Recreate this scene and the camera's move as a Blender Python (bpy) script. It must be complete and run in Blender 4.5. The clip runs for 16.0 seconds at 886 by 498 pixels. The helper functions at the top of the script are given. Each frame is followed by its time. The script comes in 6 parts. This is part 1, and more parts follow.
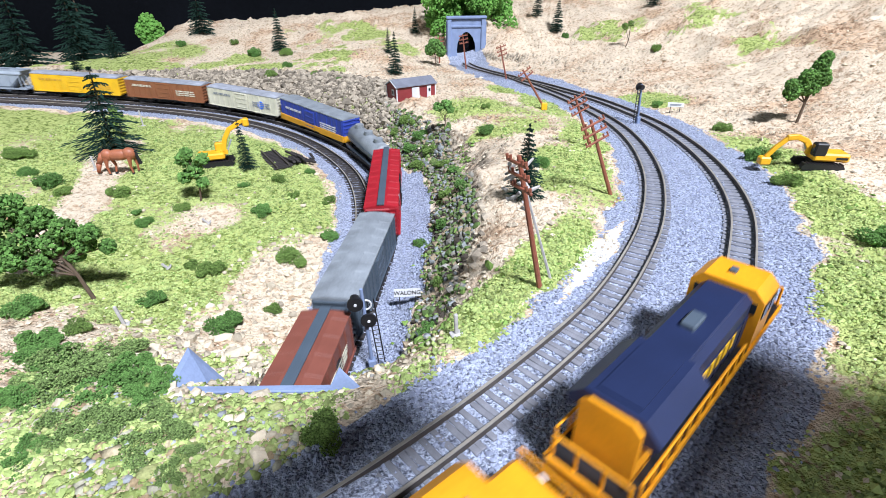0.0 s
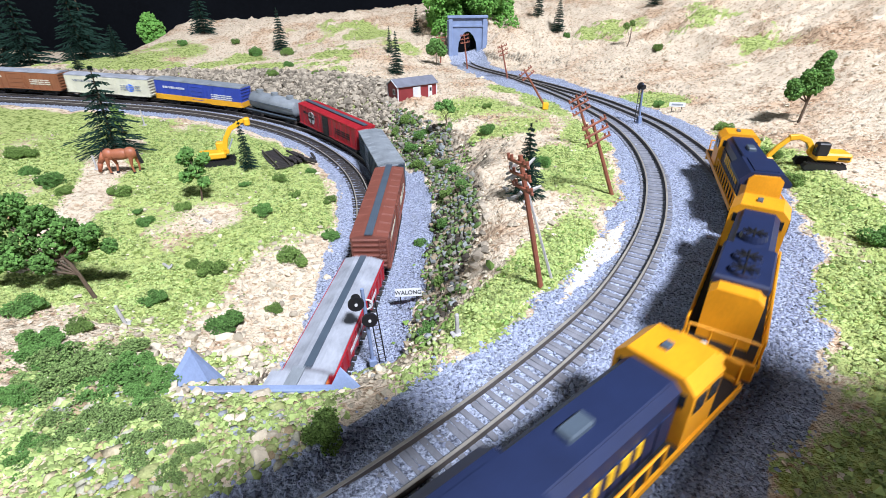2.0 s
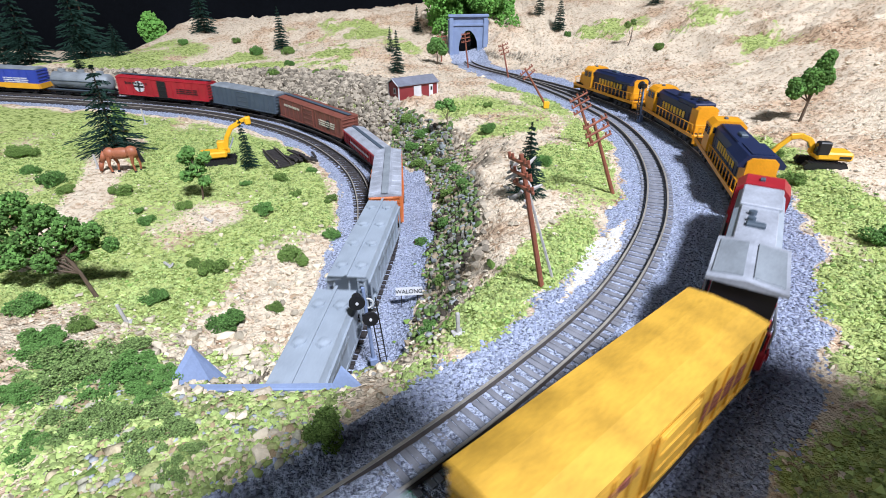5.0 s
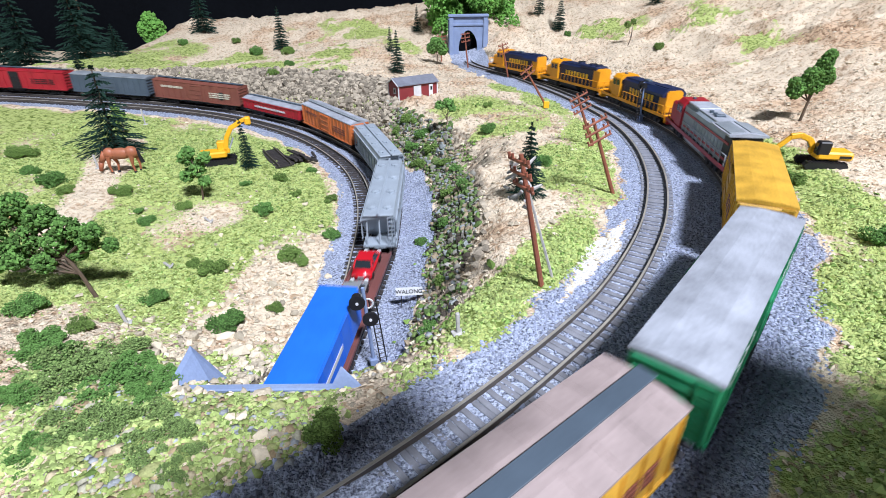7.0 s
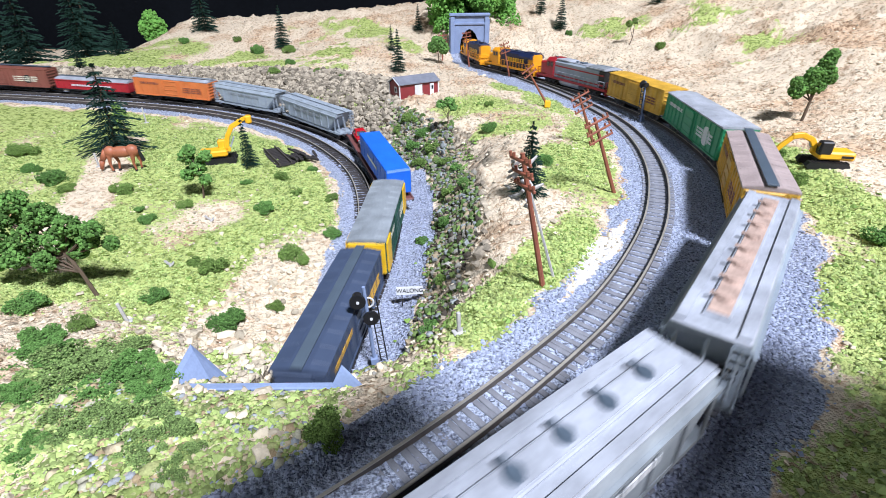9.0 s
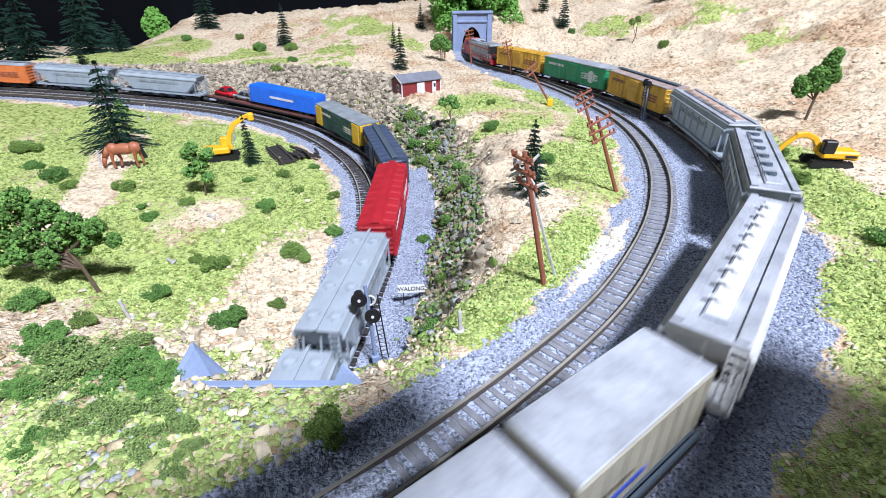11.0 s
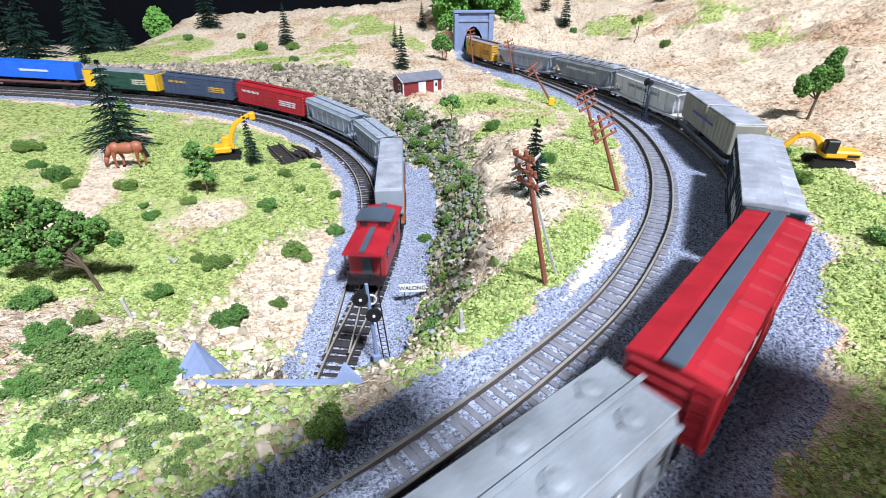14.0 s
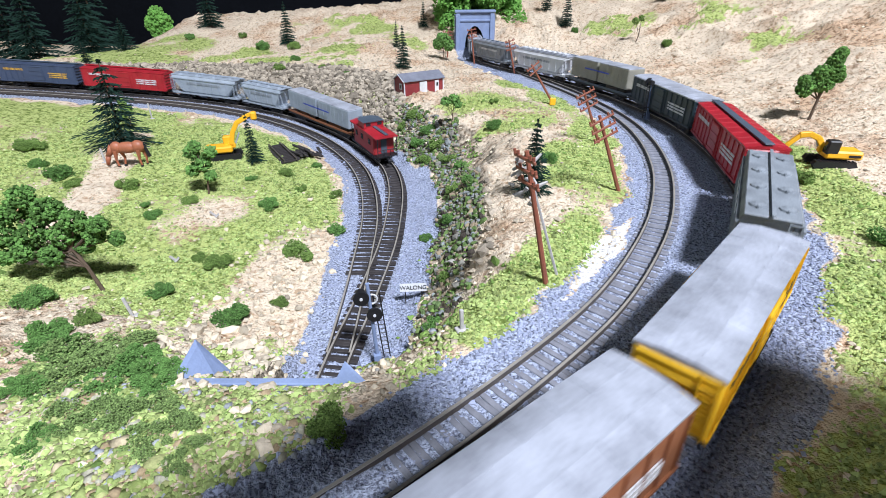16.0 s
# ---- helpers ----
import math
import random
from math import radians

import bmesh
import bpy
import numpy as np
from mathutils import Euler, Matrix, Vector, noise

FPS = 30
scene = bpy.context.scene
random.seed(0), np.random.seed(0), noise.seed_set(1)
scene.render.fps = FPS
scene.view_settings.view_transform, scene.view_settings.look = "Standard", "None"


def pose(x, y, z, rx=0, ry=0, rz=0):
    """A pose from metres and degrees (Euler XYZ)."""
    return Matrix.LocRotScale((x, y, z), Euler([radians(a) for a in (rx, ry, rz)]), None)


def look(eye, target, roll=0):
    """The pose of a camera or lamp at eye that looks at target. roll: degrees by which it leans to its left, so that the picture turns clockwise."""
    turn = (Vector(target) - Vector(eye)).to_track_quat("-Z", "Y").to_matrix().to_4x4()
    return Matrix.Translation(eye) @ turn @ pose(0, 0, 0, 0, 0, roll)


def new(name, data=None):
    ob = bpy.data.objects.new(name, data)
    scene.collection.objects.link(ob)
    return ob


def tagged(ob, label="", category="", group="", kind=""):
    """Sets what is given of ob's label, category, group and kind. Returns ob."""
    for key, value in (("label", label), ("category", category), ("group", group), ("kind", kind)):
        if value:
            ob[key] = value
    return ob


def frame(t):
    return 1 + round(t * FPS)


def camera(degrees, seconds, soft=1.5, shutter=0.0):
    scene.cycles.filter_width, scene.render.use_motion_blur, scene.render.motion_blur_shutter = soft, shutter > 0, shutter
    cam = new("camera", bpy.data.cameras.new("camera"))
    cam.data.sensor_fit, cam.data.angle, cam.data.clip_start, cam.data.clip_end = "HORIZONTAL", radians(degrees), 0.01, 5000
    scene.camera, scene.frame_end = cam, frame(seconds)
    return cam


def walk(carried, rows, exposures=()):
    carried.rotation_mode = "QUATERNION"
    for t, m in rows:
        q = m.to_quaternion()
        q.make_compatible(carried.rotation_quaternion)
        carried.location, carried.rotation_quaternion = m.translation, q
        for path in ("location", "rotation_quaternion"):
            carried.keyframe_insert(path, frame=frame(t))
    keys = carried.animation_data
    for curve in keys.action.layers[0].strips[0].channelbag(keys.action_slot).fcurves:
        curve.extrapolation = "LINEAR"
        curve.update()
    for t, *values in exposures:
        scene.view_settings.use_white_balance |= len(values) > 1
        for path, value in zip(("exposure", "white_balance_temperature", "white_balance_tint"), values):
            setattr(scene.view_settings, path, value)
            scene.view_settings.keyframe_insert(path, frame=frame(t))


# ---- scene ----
cam = camera(86.05, 16.0, soft=0.5, shutter=0.8)
ROWS = [
    (0.0, pose(0.00000, 0.00000, 0.09650, 61.064, 0.602, -0.333)),
    (0.5, pose(-0.00002, 0.00001, 0.09649, 61.066, 0.609, -0.312)),
    (1.0, pose(-0.00004, 0.00004, 0.09647, 61.068, 0.621, -0.289)),
    (1.5, pose(-0.00008, 0.00013, 0.09647, 61.042, 0.606, -0.247)),
    (2.0, pose(-0.00007, 0.00015, 0.09646, 61.018, 0.590, -0.207)),
    (2.5, pose(-0.00007, 0.00014, 0.09646, 60.989, 0.570, -0.167)),
    (3.0, pose(-0.00009, 0.00008, 0.09641, 60.978, 0.577, -0.141)),
    (3.5, pose(-0.00010, 0.00004, 0.09640, 60.957, 0.586, -0.136)),
    (4.0, pose(-0.00013, 0.00002, 0.09639, 60.943, 0.590, -0.133)),
    (6.5, pose(-0.00007, 0.00006, 0.09649, 60.893, 0.648, -0.123)),
    (7.0, pose(-0.00004, 0.00018, 0.09646, 60.898, 0.662, -0.134)),
    (7.5, pose(-0.00002, 0.00028, 0.09644, 60.885, 0.682, -0.134)),
    (8.0, pose(-0.00003, 0.00041, 0.09636, 60.860, 0.665, -0.108)),
    (8.5, pose(-0.00013, 0.00041, 0.09631, 60.827, 0.612, -0.046)),
    (9.0, pose(-0.00020, 0.00042, 0.09625, 60.814, 0.567, -0.007)),
    (11.5, pose(-0.00012, 0.00056, 0.09628, 60.563, 0.477, 0.304)),
    (12.0, pose(-0.00007, 0.00047, 0.09632, 60.561, 0.490, 0.309)),
    (12.5, pose(-0.00004, 0.00041, 0.09627, 60.562, 0.507, 0.343)),
    (13.0, pose(-0.00002, 0.00037, 0.09626, 60.563, 0.518, 0.373)),
    (13.5, pose(-0.00013, 0.00044, 0.09622, 60.543, 0.495, 0.412)),
    (14.0, pose(-0.00017, 0.00040, 0.09626, 60.527, 0.493, 0.440)),
    (14.5, pose(-0.00024, 0.00043, 0.09627, 60.506, 0.473, 0.473)),
    (15.0, pose(-0.00020, 0.00035, 0.09628, 60.508, 0.484, 0.490)),
    (15.5, pose(-0.00016, 0.00031, 0.09632, 60.496, 0.474, 0.526)),
    (16.0, pose(-0.00005, 0.00024, 0.09639, 60.482, 0.469, 0.594)),
]
walk(cam, ROWS, [(0.0, 1.14), (1.5, 1.14), (2.5, 1.08), (3.5, 1.02), (4.2, 0.96), (6.5, 0.96), (7.0, 1.00), (8.0, 1.10), (9.0, 1.14), (12.5, 1.16), (14.0, 1.14), (15.0, 1.10), (16.0, 0.98)])

# ---- light: a model railway in a dark room, ceiling panel plus added fill lamp ----
world = bpy.data.worlds.new("room_light")
scene.world = world
world.use_nodes = True
world.node_tree.nodes["Background"].inputs[0].default_value = (0.72, 0.86, 1.0, 1)
world.node_tree.nodes["Background"].inputs[1].default_value = 0.012


def area_lamp(name, x, y, z, tx, ty, sx, sy, watts, colour):
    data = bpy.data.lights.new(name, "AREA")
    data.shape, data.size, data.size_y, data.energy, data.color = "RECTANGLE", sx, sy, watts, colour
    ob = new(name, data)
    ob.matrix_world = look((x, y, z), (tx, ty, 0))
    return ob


area_lamp("unseen_area_lamp", 0.9, -1.2, 2.4, 0.0, 0.55, 0.40, 0.34, 98, (0.825, 0.872, 1.0))
# unseen fill lamp, added to brighten the sides turned left
area_lamp("unseen_area_lamp", -2.2, -1.2, 1.6, 0.0, 0.45, 0.5, 0.4, 9, (0.78, 0.89, 1.0))

# ---- materials ----


def rgba(c):
    return (c[0], c[1], c[2], 1)


def mat(name, colour, rough=0.6, metal=0.0, size=0.004, vary=0.25, bump=0.15, fine=0.0006, spec=0.5, per_object=0.0, island=0.0):
    """Procedural surface: patches of about size metres, grain of about fine metres, relief."""
    m = bpy.data.materials.new(name)
    m.use_nodes = True
    nt = m.node_tree
    b = nt.nodes["Principled BSDF"]
    b.inputs["Roughness"].default_value, b.inputs["Metallic"].default_value = rough, metal
    b.inputs["Specular IOR Level"].default_value = spec
    tc = nt.nodes.new("ShaderNodeTexCoord")
    n1, n2 = nt.nodes.new("ShaderNodeTexNoise"), nt.nodes.new("ShaderNodeTexNoise")
    n1.inputs["Scale"].default_value, n1.inputs["Detail"].default_value = 1 / size, 4
    n2.inputs["Scale"].default_value, n2.inputs["Detail"].default_value = 1 / fine, 2
    for n in (n1, n2):
        nt.links.new(tc.outputs["Object"], n.inputs["Vector"])
    mx = nt.nodes.new("ShaderNodeMath")
    mx.operation = "MULTIPLY_ADD"
    nt.links.new(n2.outputs["Fac"], mx.inputs[0])
    mx.inputs[1].default_value = 0.45
    nt.links.new(n1.outputs["Fac"], mx.inputs[2])
    last = mx.outputs[0]
    for amount, node, out in ((per_object, "ShaderNodeObjectInfo", "Random"), (island, "ShaderNodeNewGeometry", "Random Per Island")):
        if amount:
            oi, ad = nt.nodes.new(node), nt.nodes.new("ShaderNodeMath")
            ad.operation = "MULTIPLY_ADD"
            nt.links.new(oi.outputs[out], ad.inputs[0])
            ad.inputs[1].default_value = amount
            nt.links.new(last, ad.inputs[2])
            last = ad.outputs[0]
    top = 1.05 + per_object + island
    ramp = nt.nodes.new("ShaderNodeMapRange")
    ramp.inputs["From Min"].default_value, ramp.inputs["From Max"].default_value = 0.42, top
    ramp.inputs["To Min"].default_value, ramp.inputs["To Max"].default_value = 1 - vary, 1 + vary
    nt.links.new(last, ramp.inputs["Value"])
    mul = nt.nodes.new("ShaderNodeVectorMath")
    mul.operation = "SCALE"
    mul.inputs[0].default_value = colour
    nt.links.new(ramp.outputs[0], mul.inputs["Scale"])
    nt.links.new(mul.outputs[0], b.inputs["Base Color"])
    if bump:
        bp = nt.nodes.new("ShaderNodeBump")
        bp.inputs["Strength"].default_value, bp.inputs["Distance"].default_value = bump, fine
        nt.links.new(last, bp.inputs["Height"])
        nt.links.new(bp.outputs[0], b.inputs["Normal"])
    return m


def paint(name, colour, rough=0.45, dirt=0.18):
    return mat(name, colour, rough, 0, 0.012, dirt, 0.05, 0.0008)


RED = paint("red_paint", (0.37, 0.018, 0.028), 0.4, 0.24)
CABRED = paint("dark_red_paint", (0.38, 0.03, 0.035))
BROWN = paint("boxcar_brown_paint", (0.21, 0.07, 0.05))
RUST = paint("rusty_brown_paint", (0.26, 0.1, 0.045))
YELLOW = paint("yellow_paint", (0.74, 0.36, 0.02))
OCHRE = paint("ochre_paint", (0.60, 0.34, 0.045), 0.5, 0.42)
LOCOYELLOW = paint("locomotive_yellow_paint", (0.80, 0.33, 0.012))
LEMON = paint("bright_yellow_paint", (0.80, 0.47, 0.02))
NAVY = paint("navy_paint", (0.011, 0.02, 0.065), 0.5)
BLUE = paint("blue_paint", (0.03, 0.06, 0.34))
BRIGHTBLUE = paint("bright_blue_paint", (0.015, 0.14, 0.7))
GREEN = paint("green_paint", (0.02, 0.25, 0.11))
DARKGREEN = paint("dark_green_paint", (0.02, 0.07, 0.05))
CREAM = paint("cream_paint", (0.62, 0.60, 0.47))
ORANGE = paint("orange_paint", (0.60, 0.17, 0.05))
GREY = paint("light_grey_paint", (0.30, 0.345, 0.40))
MIDGREY = paint("mid_grey_paint", (0.23, 0.255, 0.28), 0.5, 0.38)
DARKGREY = paint("dark_grey_paint", (0.07, 0.095, 0.125))
SLATE = paint("slate_blue_paint", (0.05, 0.07, 0.12))
SILVER = mat("silver_roof", (0.36, 0.38, 0.43), 0.5, 0.1, 0.01, 0.38, 0.08, 0.001)
BROWNROOF = mat("weathered_brown_roof", (0.34, 0.27, 0.26), 0.6, 0, 0.012, 0.3, 0.1, 0.001)
WHITE = paint("white_paint", (0.62, 0.63, 0.65))
BLACK = paint("black_plastic", (0.012, 0.012, 0.014), 0.5)
STEEL = mat("rail_steel", (0.50, 0.46, 0.40), 0.35, 0.45, 0.01, 0.25, 0.05, 0.0005)
DARKRAIL = mat("weathered_rail_side", (0.10, 0.085, 0.075), 0.6, 0.3, 0.006, 0.3, 0.1)
TIE = mat("dark_tie_plastic", (0.20, 0.205, 0.235), 0.75, 0, 0.003, 0.3, 0.2, 0.0004, per_object=0.3)
TIEBLACK = mat("black_tie_plastic", (0.035, 0.03, 0.03), 0.7, 0, 0.003, 0.3, 0.2, 0.0004, per_object=0.3)
GLASS = mat("dark_glass", (0.02, 0.025, 0.03), 0.08, 0, 0.01, 0.1, 0.0)
CONCRETE = mat("grey_concrete", (0.20, 0.26, 0.41), 0.8, 0, 0.012, 0.2, 0.25, 0.0008)
POLE = mat("brown_pole_plastic", (0.26, 0.085, 0.05), 0.55, 0, 0.005, 0.25, 0.1)
BARK = mat("bark", (0.11, 0.075, 0.05), 0.9, 0, 0.003, 0.35, 0.4)
# foam crumbs range to near black, painting in shaded gaps of the foliage
FOAM = mat("green_foam_foliage", (0.115, 0.235, 0.06), 0.95, 0, 0.006, 0.9, 0.5, 0.0007, 0.2, per_object=0.35, island=0.9)
TREEFOAM = mat("leaf_green_tree_foam", (0.10, 0.205, 0.05), 0.95, 0, 0.006, 0.92, 0.5, 0.0007, 0.2, island=0.9)
FOAM2 = mat("olive_foam_foliage", (0.15, 0.24, 0.06), 0.95, 0, 0.006, 0.9, 0.5, 0.0007, 0.2, per_object=0.35, island=0.9)
FOAM3 = mat("olive_foliage_foam", (0.18, 0.27, 0.085), 0.95, 0, 0.012, 0.9, 0.5, 0.0007, 0.3, island=0.9)
BRIGHTFOAM = mat("bright_green_foam_foliage", (0.15, 0.34, 0.07), 0.95, 0, 0.006, 0.4, 0.5, 0.0007, 0.2, island=0.5)
NEEDLE = mat("dark_conifer_needles", (0.011, 0.034, 0.024), 0.85, 0, 0.004, 0.4, 0.2, 0.0006, 0.2, per_object=0.3, island=0.5)
ROCK = mat("tan_plaster_rock", (0.56, 0.48, 0.36), 0.9, 0, 0.006, 0.65, 0.5, 0.0009, 0.2, island=0.9)
BANKROCK = mat("weathered_brown_rock", (0.31, 0.265, 0.205), 0.9, 0, 0.006, 0.9, 0.5, 0.0009, 0.2, island=0.9)
GREYROCK = mat("grey_rubble_rock", (0.30, 0.29, 0.26), 0.9, 0, 0.006, 0.4, 0.5, 0.0009, 0.2, island=0.9)
GRAVEL = mat("grey_ballast_gravel", (0.30, 0.335, 0.45), 0.9, 0, 0.01, 0.42, 0.3, 0.0006, 0.3, island=1.1)
TURF = mat("light_green_turf", (0.33, 0.41, 0.145), 0.95, 0, 0.012, 0.8, 0.4, 0.0007, 0.2, island=0.8)
def palette(name, colours, rough=0.95):
    """Stones or crumbs, each in one of several colours, with a fine mottle."""
    m = mat(name, (0.4, 0.4, 0.4), rough, 0, 0.004, 0.5, 0.5, 0.0006, 0.2)
    nodes, links = m.node_tree.nodes, m.node_tree.links
    geo, ramp = nodes.new("ShaderNodeNewGeometry"), nodes.new("ShaderNodeValToRGB")
    ramp.color_ramp.interpolation = "CONSTANT"
    for k, c in enumerate(colours):
        e = ramp.color_ramp.elements[k] if k < 2 else ramp.color_ramp.elements.new(k / len(colours))
        e.position, e.color = k / len(colours), rgba(c)
    links.new(geo.outputs["Random Per Island"], ramp.inputs[0])
    scale = next(n for n in nodes if n.type == "VECT_MATH")
    links.new(ramp.outputs[0], scale.inputs[0])
    return m


LUMPS = palette("mixed_bank_scatter", [(0.44, 0.37, 0.24), (0.26, 0.32, 0.10), (0.32, 0.34, 0.36), (0.38, 0.40, 0.17), (0.27, 0.34, 0.11), (0.36, 0.27, 0.16), (0.42, 0.40, 0.30), (0.31, 0.37, 0.13)])
CLIFFMIX = palette("lichen_rock_scatter", [(0.22, 0.21, 0.18), (0.10, 0.16, 0.05), (0.24, 0.26, 0.26), (0.30, 0.24, 0.16), (0.15, 0.21, 0.07), (0.06, 0.05, 0.04), (0.12, 0.18, 0.07)])
HORSE = mat("chestnut_horse_plastic", (0.36, 0.12, 0.06), 0.5, 0, 0.006, 0.3, 0.05)
GLOSSRED = paint("glossy_red_paint", (0.50, 0.012, 0.022), 0.18, 0.08)
GLOSSSILVER = mat("silver_car_paint", (0.42, 0.45, 0.48), 0.22, 0.5, 0.01, 0.08, 0.02, 0.0008)
FLATRED = paint("oxide_red_deck_paint", (0.17, 0.065, 0.06))
TEAL = paint("dark_teal_paint", (0.016, 0.032, 0.045))
TAUPE = paint("taupe_trailer_paint", (0.27, 0.26, 0.215))
PALERUST = mat("rust_stained_grey_paint", (0.42, 0.30, 0.25), 0.6, 0, 0.004, 0.45, 0.1, 0.0008)
HUTRED = paint("barn_red_paint", (0.22, 0.03, 0.035))
ROOFGREY = mat("grey_roof_sheet", (0.17, 0.18, 0.22), 0.6, 0, 0.006, 0.25, 0.15)
DIGGER = paint("digger_yellow_paint", (0.85, 0.43, 0.02))
LIMB = mat("weathered_wood", (0.45, 0.43, 0.42), 0.8, 0, 0.003, 0.3, 0.2)
CURTAIN = mat("black_backdrop_cloth", (0.004, 0.005, 0.007), 0.95, 0, 0.2, 0.4, 0.1, 0.01, 0.1)
ROOM = mat("dim_room_wall", (0.10, 0.10, 0.11), 0.9, 0, 0.3, 0.2, 0.0)

# ---- shape helpers ----


def part(name, bm, material, parent=None, label="", smooth=False):
    me = bpy.data.meshes.new(name)
    if smooth:
        for f in bm.faces:
            f.smooth = True
    bm.to_mesh(me)
    bm.free()
    me.materials.append(material)
    ob = new(name, me)
    if parent:
        ob.parent = parent
    if label:
        tagged(ob, label)
    return ob


def box(bm, cx, cy, cz, sx, sy, sz, bevel=0.0, m=None):
    r = bmesh.ops.create_cube(bm, size=1)
    vs = r["verts"]
    for v in vs:
        v.co = Vector((cx + v.co.x * sx, cy + v.co.y * sy, cz + v.co.z * sz))
    if bevel:
        es = list({e for v in vs for e in v.link_edges})
        out = bmesh.ops.bevel(bm, geom=es, offset=bevel, segments=1, affect="EDGES")
        vs = list({v for f in out["faces"] for v in f.verts} | {v for v in vs if v.is_valid})
    if m is not None:
        bmesh.ops.transform(bm, matrix=m, verts=vs)
    return bm


def rod(bm, a, b, r0, r1=None, seg=7):
    """A round bar from a to b."""
    a, b = Vector(a), Vector(b)
    d = b - a
    m = Matrix.Translation((a + b) / 2) @ d.to_track_quat("Z", "Y").to_matrix().to_4x4()
    bmesh.ops.create_cone(bm, cap_ends=True, segments=seg, radius1=r0, radius2=r0 if r1 is None else r1, depth=d.length, matrix=m)
    return bm


def prism(bm, profile, x0, x1, scale0=1.0, scale1=1.0):
    """A closed profile of (y, z) drawn out along x."""
    rings = []
    for x, s in ((x0, scale0), (x1, scale1)):
        rings.append([bm.verts.new((x, y * s, z)) for y, z in profile])
    n = len(profile)
    for i in range(n):
        bm.faces.new((rings[0][i], rings[0][(i + 1) % n], rings[1][(i + 1) % n], rings[1][i]))
    bm.faces.new(rings[0][::-1])
    bm.faces.new(rings[1])
    bmesh.ops.recalc_face_normals(bm, faces=bm.faces)
    return bm


def BM():
    return bmesh.new()


def mesh_from(name, verts, faces, material):
    me = bpy.data.meshes.new(name)
    me.from_pydata(verts, [], faces)
    me.materials.append(material)
    me.update()
    return me


# ---- plan of the four tracks ----
PLAN_B = [(-2.2, -0.15), (-1.2, -0.14), (-0.6, -0.125), (-0.30, -0.09), (-0.18, -0.075), (-0.10, -0.045), (-0.0505, -0.001), (-0.0050, 0.0375),
          (0.0243, 0.0596), (0.0439, 0.0748), (0.0651, 0.0933), (0.0848, 0.1133), (0.1050, 0.1400), (0.122, 0.1675), (0.137, 0.1928),
          (0.1477, 0.2145), (0.157, 0.2406), (0.1636, 0.2655), (0.169, 0.2945), (0.1722, 0.3243), (0.1733, 0.36), (0.171, 0.39),
          (0.1645, 0.4227), (0.1526, 0.4714), (0.1325, 0.5188), (0.1135, 0.562), (0.0969, 0.5915), (0.0823, 0.6175), (0.066, 0.648),
          (0.053, 0.676), (0.0435, 0.7027), (0.0385, 0.7255), (0.037, 0.75), (0.037, 0.80), (0.05, 0.9), (0.08, 1.0), (0.15, 1.15), (0.5, 2.0)]
PLAN_A = [(-0.6, -0.06), (-0.25, -0.03), (-0.13, -0.005), (-0.07, 0.027), (-0.0234, 0.0609), (-0.0093, 0.0725), (0.0039, 0.0832), (0.021, 0.0989),
          (0.04, 0.1174), (0.0564, 0.1354), (0.0736, 0.1592), (0.0902, 0.1857), (0.0993, 0.2024), (0.1113, 0.2297), (0.1235, 0.2635),
          (0.1335, 0.3063), (0.1383, 0.3444), (0.139, 0.38), (0.135, 0.42), (0.1235, 0.48), (0.109, 0.533), (0.0955, 0.578), (0.0823, 0.6175)]
PLAN_C = [(-0.0475, 0.150), (-0.0478, 0.185), (-0.0485, 0.215), (-0.0498, 0.245), (-0.0512, 0.275), (-0.0588, 0.3217), (-0.0737, 0.3677),
          (-0.099, 0.41), (-0.1326, 0.4491), (-0.1749, 0.4812), (-0.2177, 0.5025), (-0.2581, 0.5155), (-0.315, 0.5245), (-0.388, 0.528),
          (-0.46, 0.528), (-0.6, 0.52), (-0.9, 0.50)]
PLAN_D = [(-0.24, -1.2), (-0.16, -0.6), (-0.12, -0.3), (-0.09, -0.15), (-0.065, 0.0), (-0.053, 0.08), (-0.049, 0.125), (-0.0475, 0.1468),
          (-0.0457, 0.1642), (-0.0425, 0.1844), (-0.0405, 0.2082), (-0.0375, 0.2368), (-0.0366, 0.2712), (-0.0388, 0.3239), (-0.0455, 0.3605),
          (-0.0541, 0.3844), (-0.0792, 0.4244), (-0.1158, 0.467), (-0.1619, 0.502), (-0.2084, 0.5252), (-0.2527, 0.5394), (-0.3127, 0.5489),
          (-0.3874, 0.5525), (-0.4609, 0.5525), (-0.6016, 0.5445), (-0.9016, 0.5244), (-1.3, 0.48), (-1.9, 0.45), (-2.6, 0.45)]
STEP = 0.002


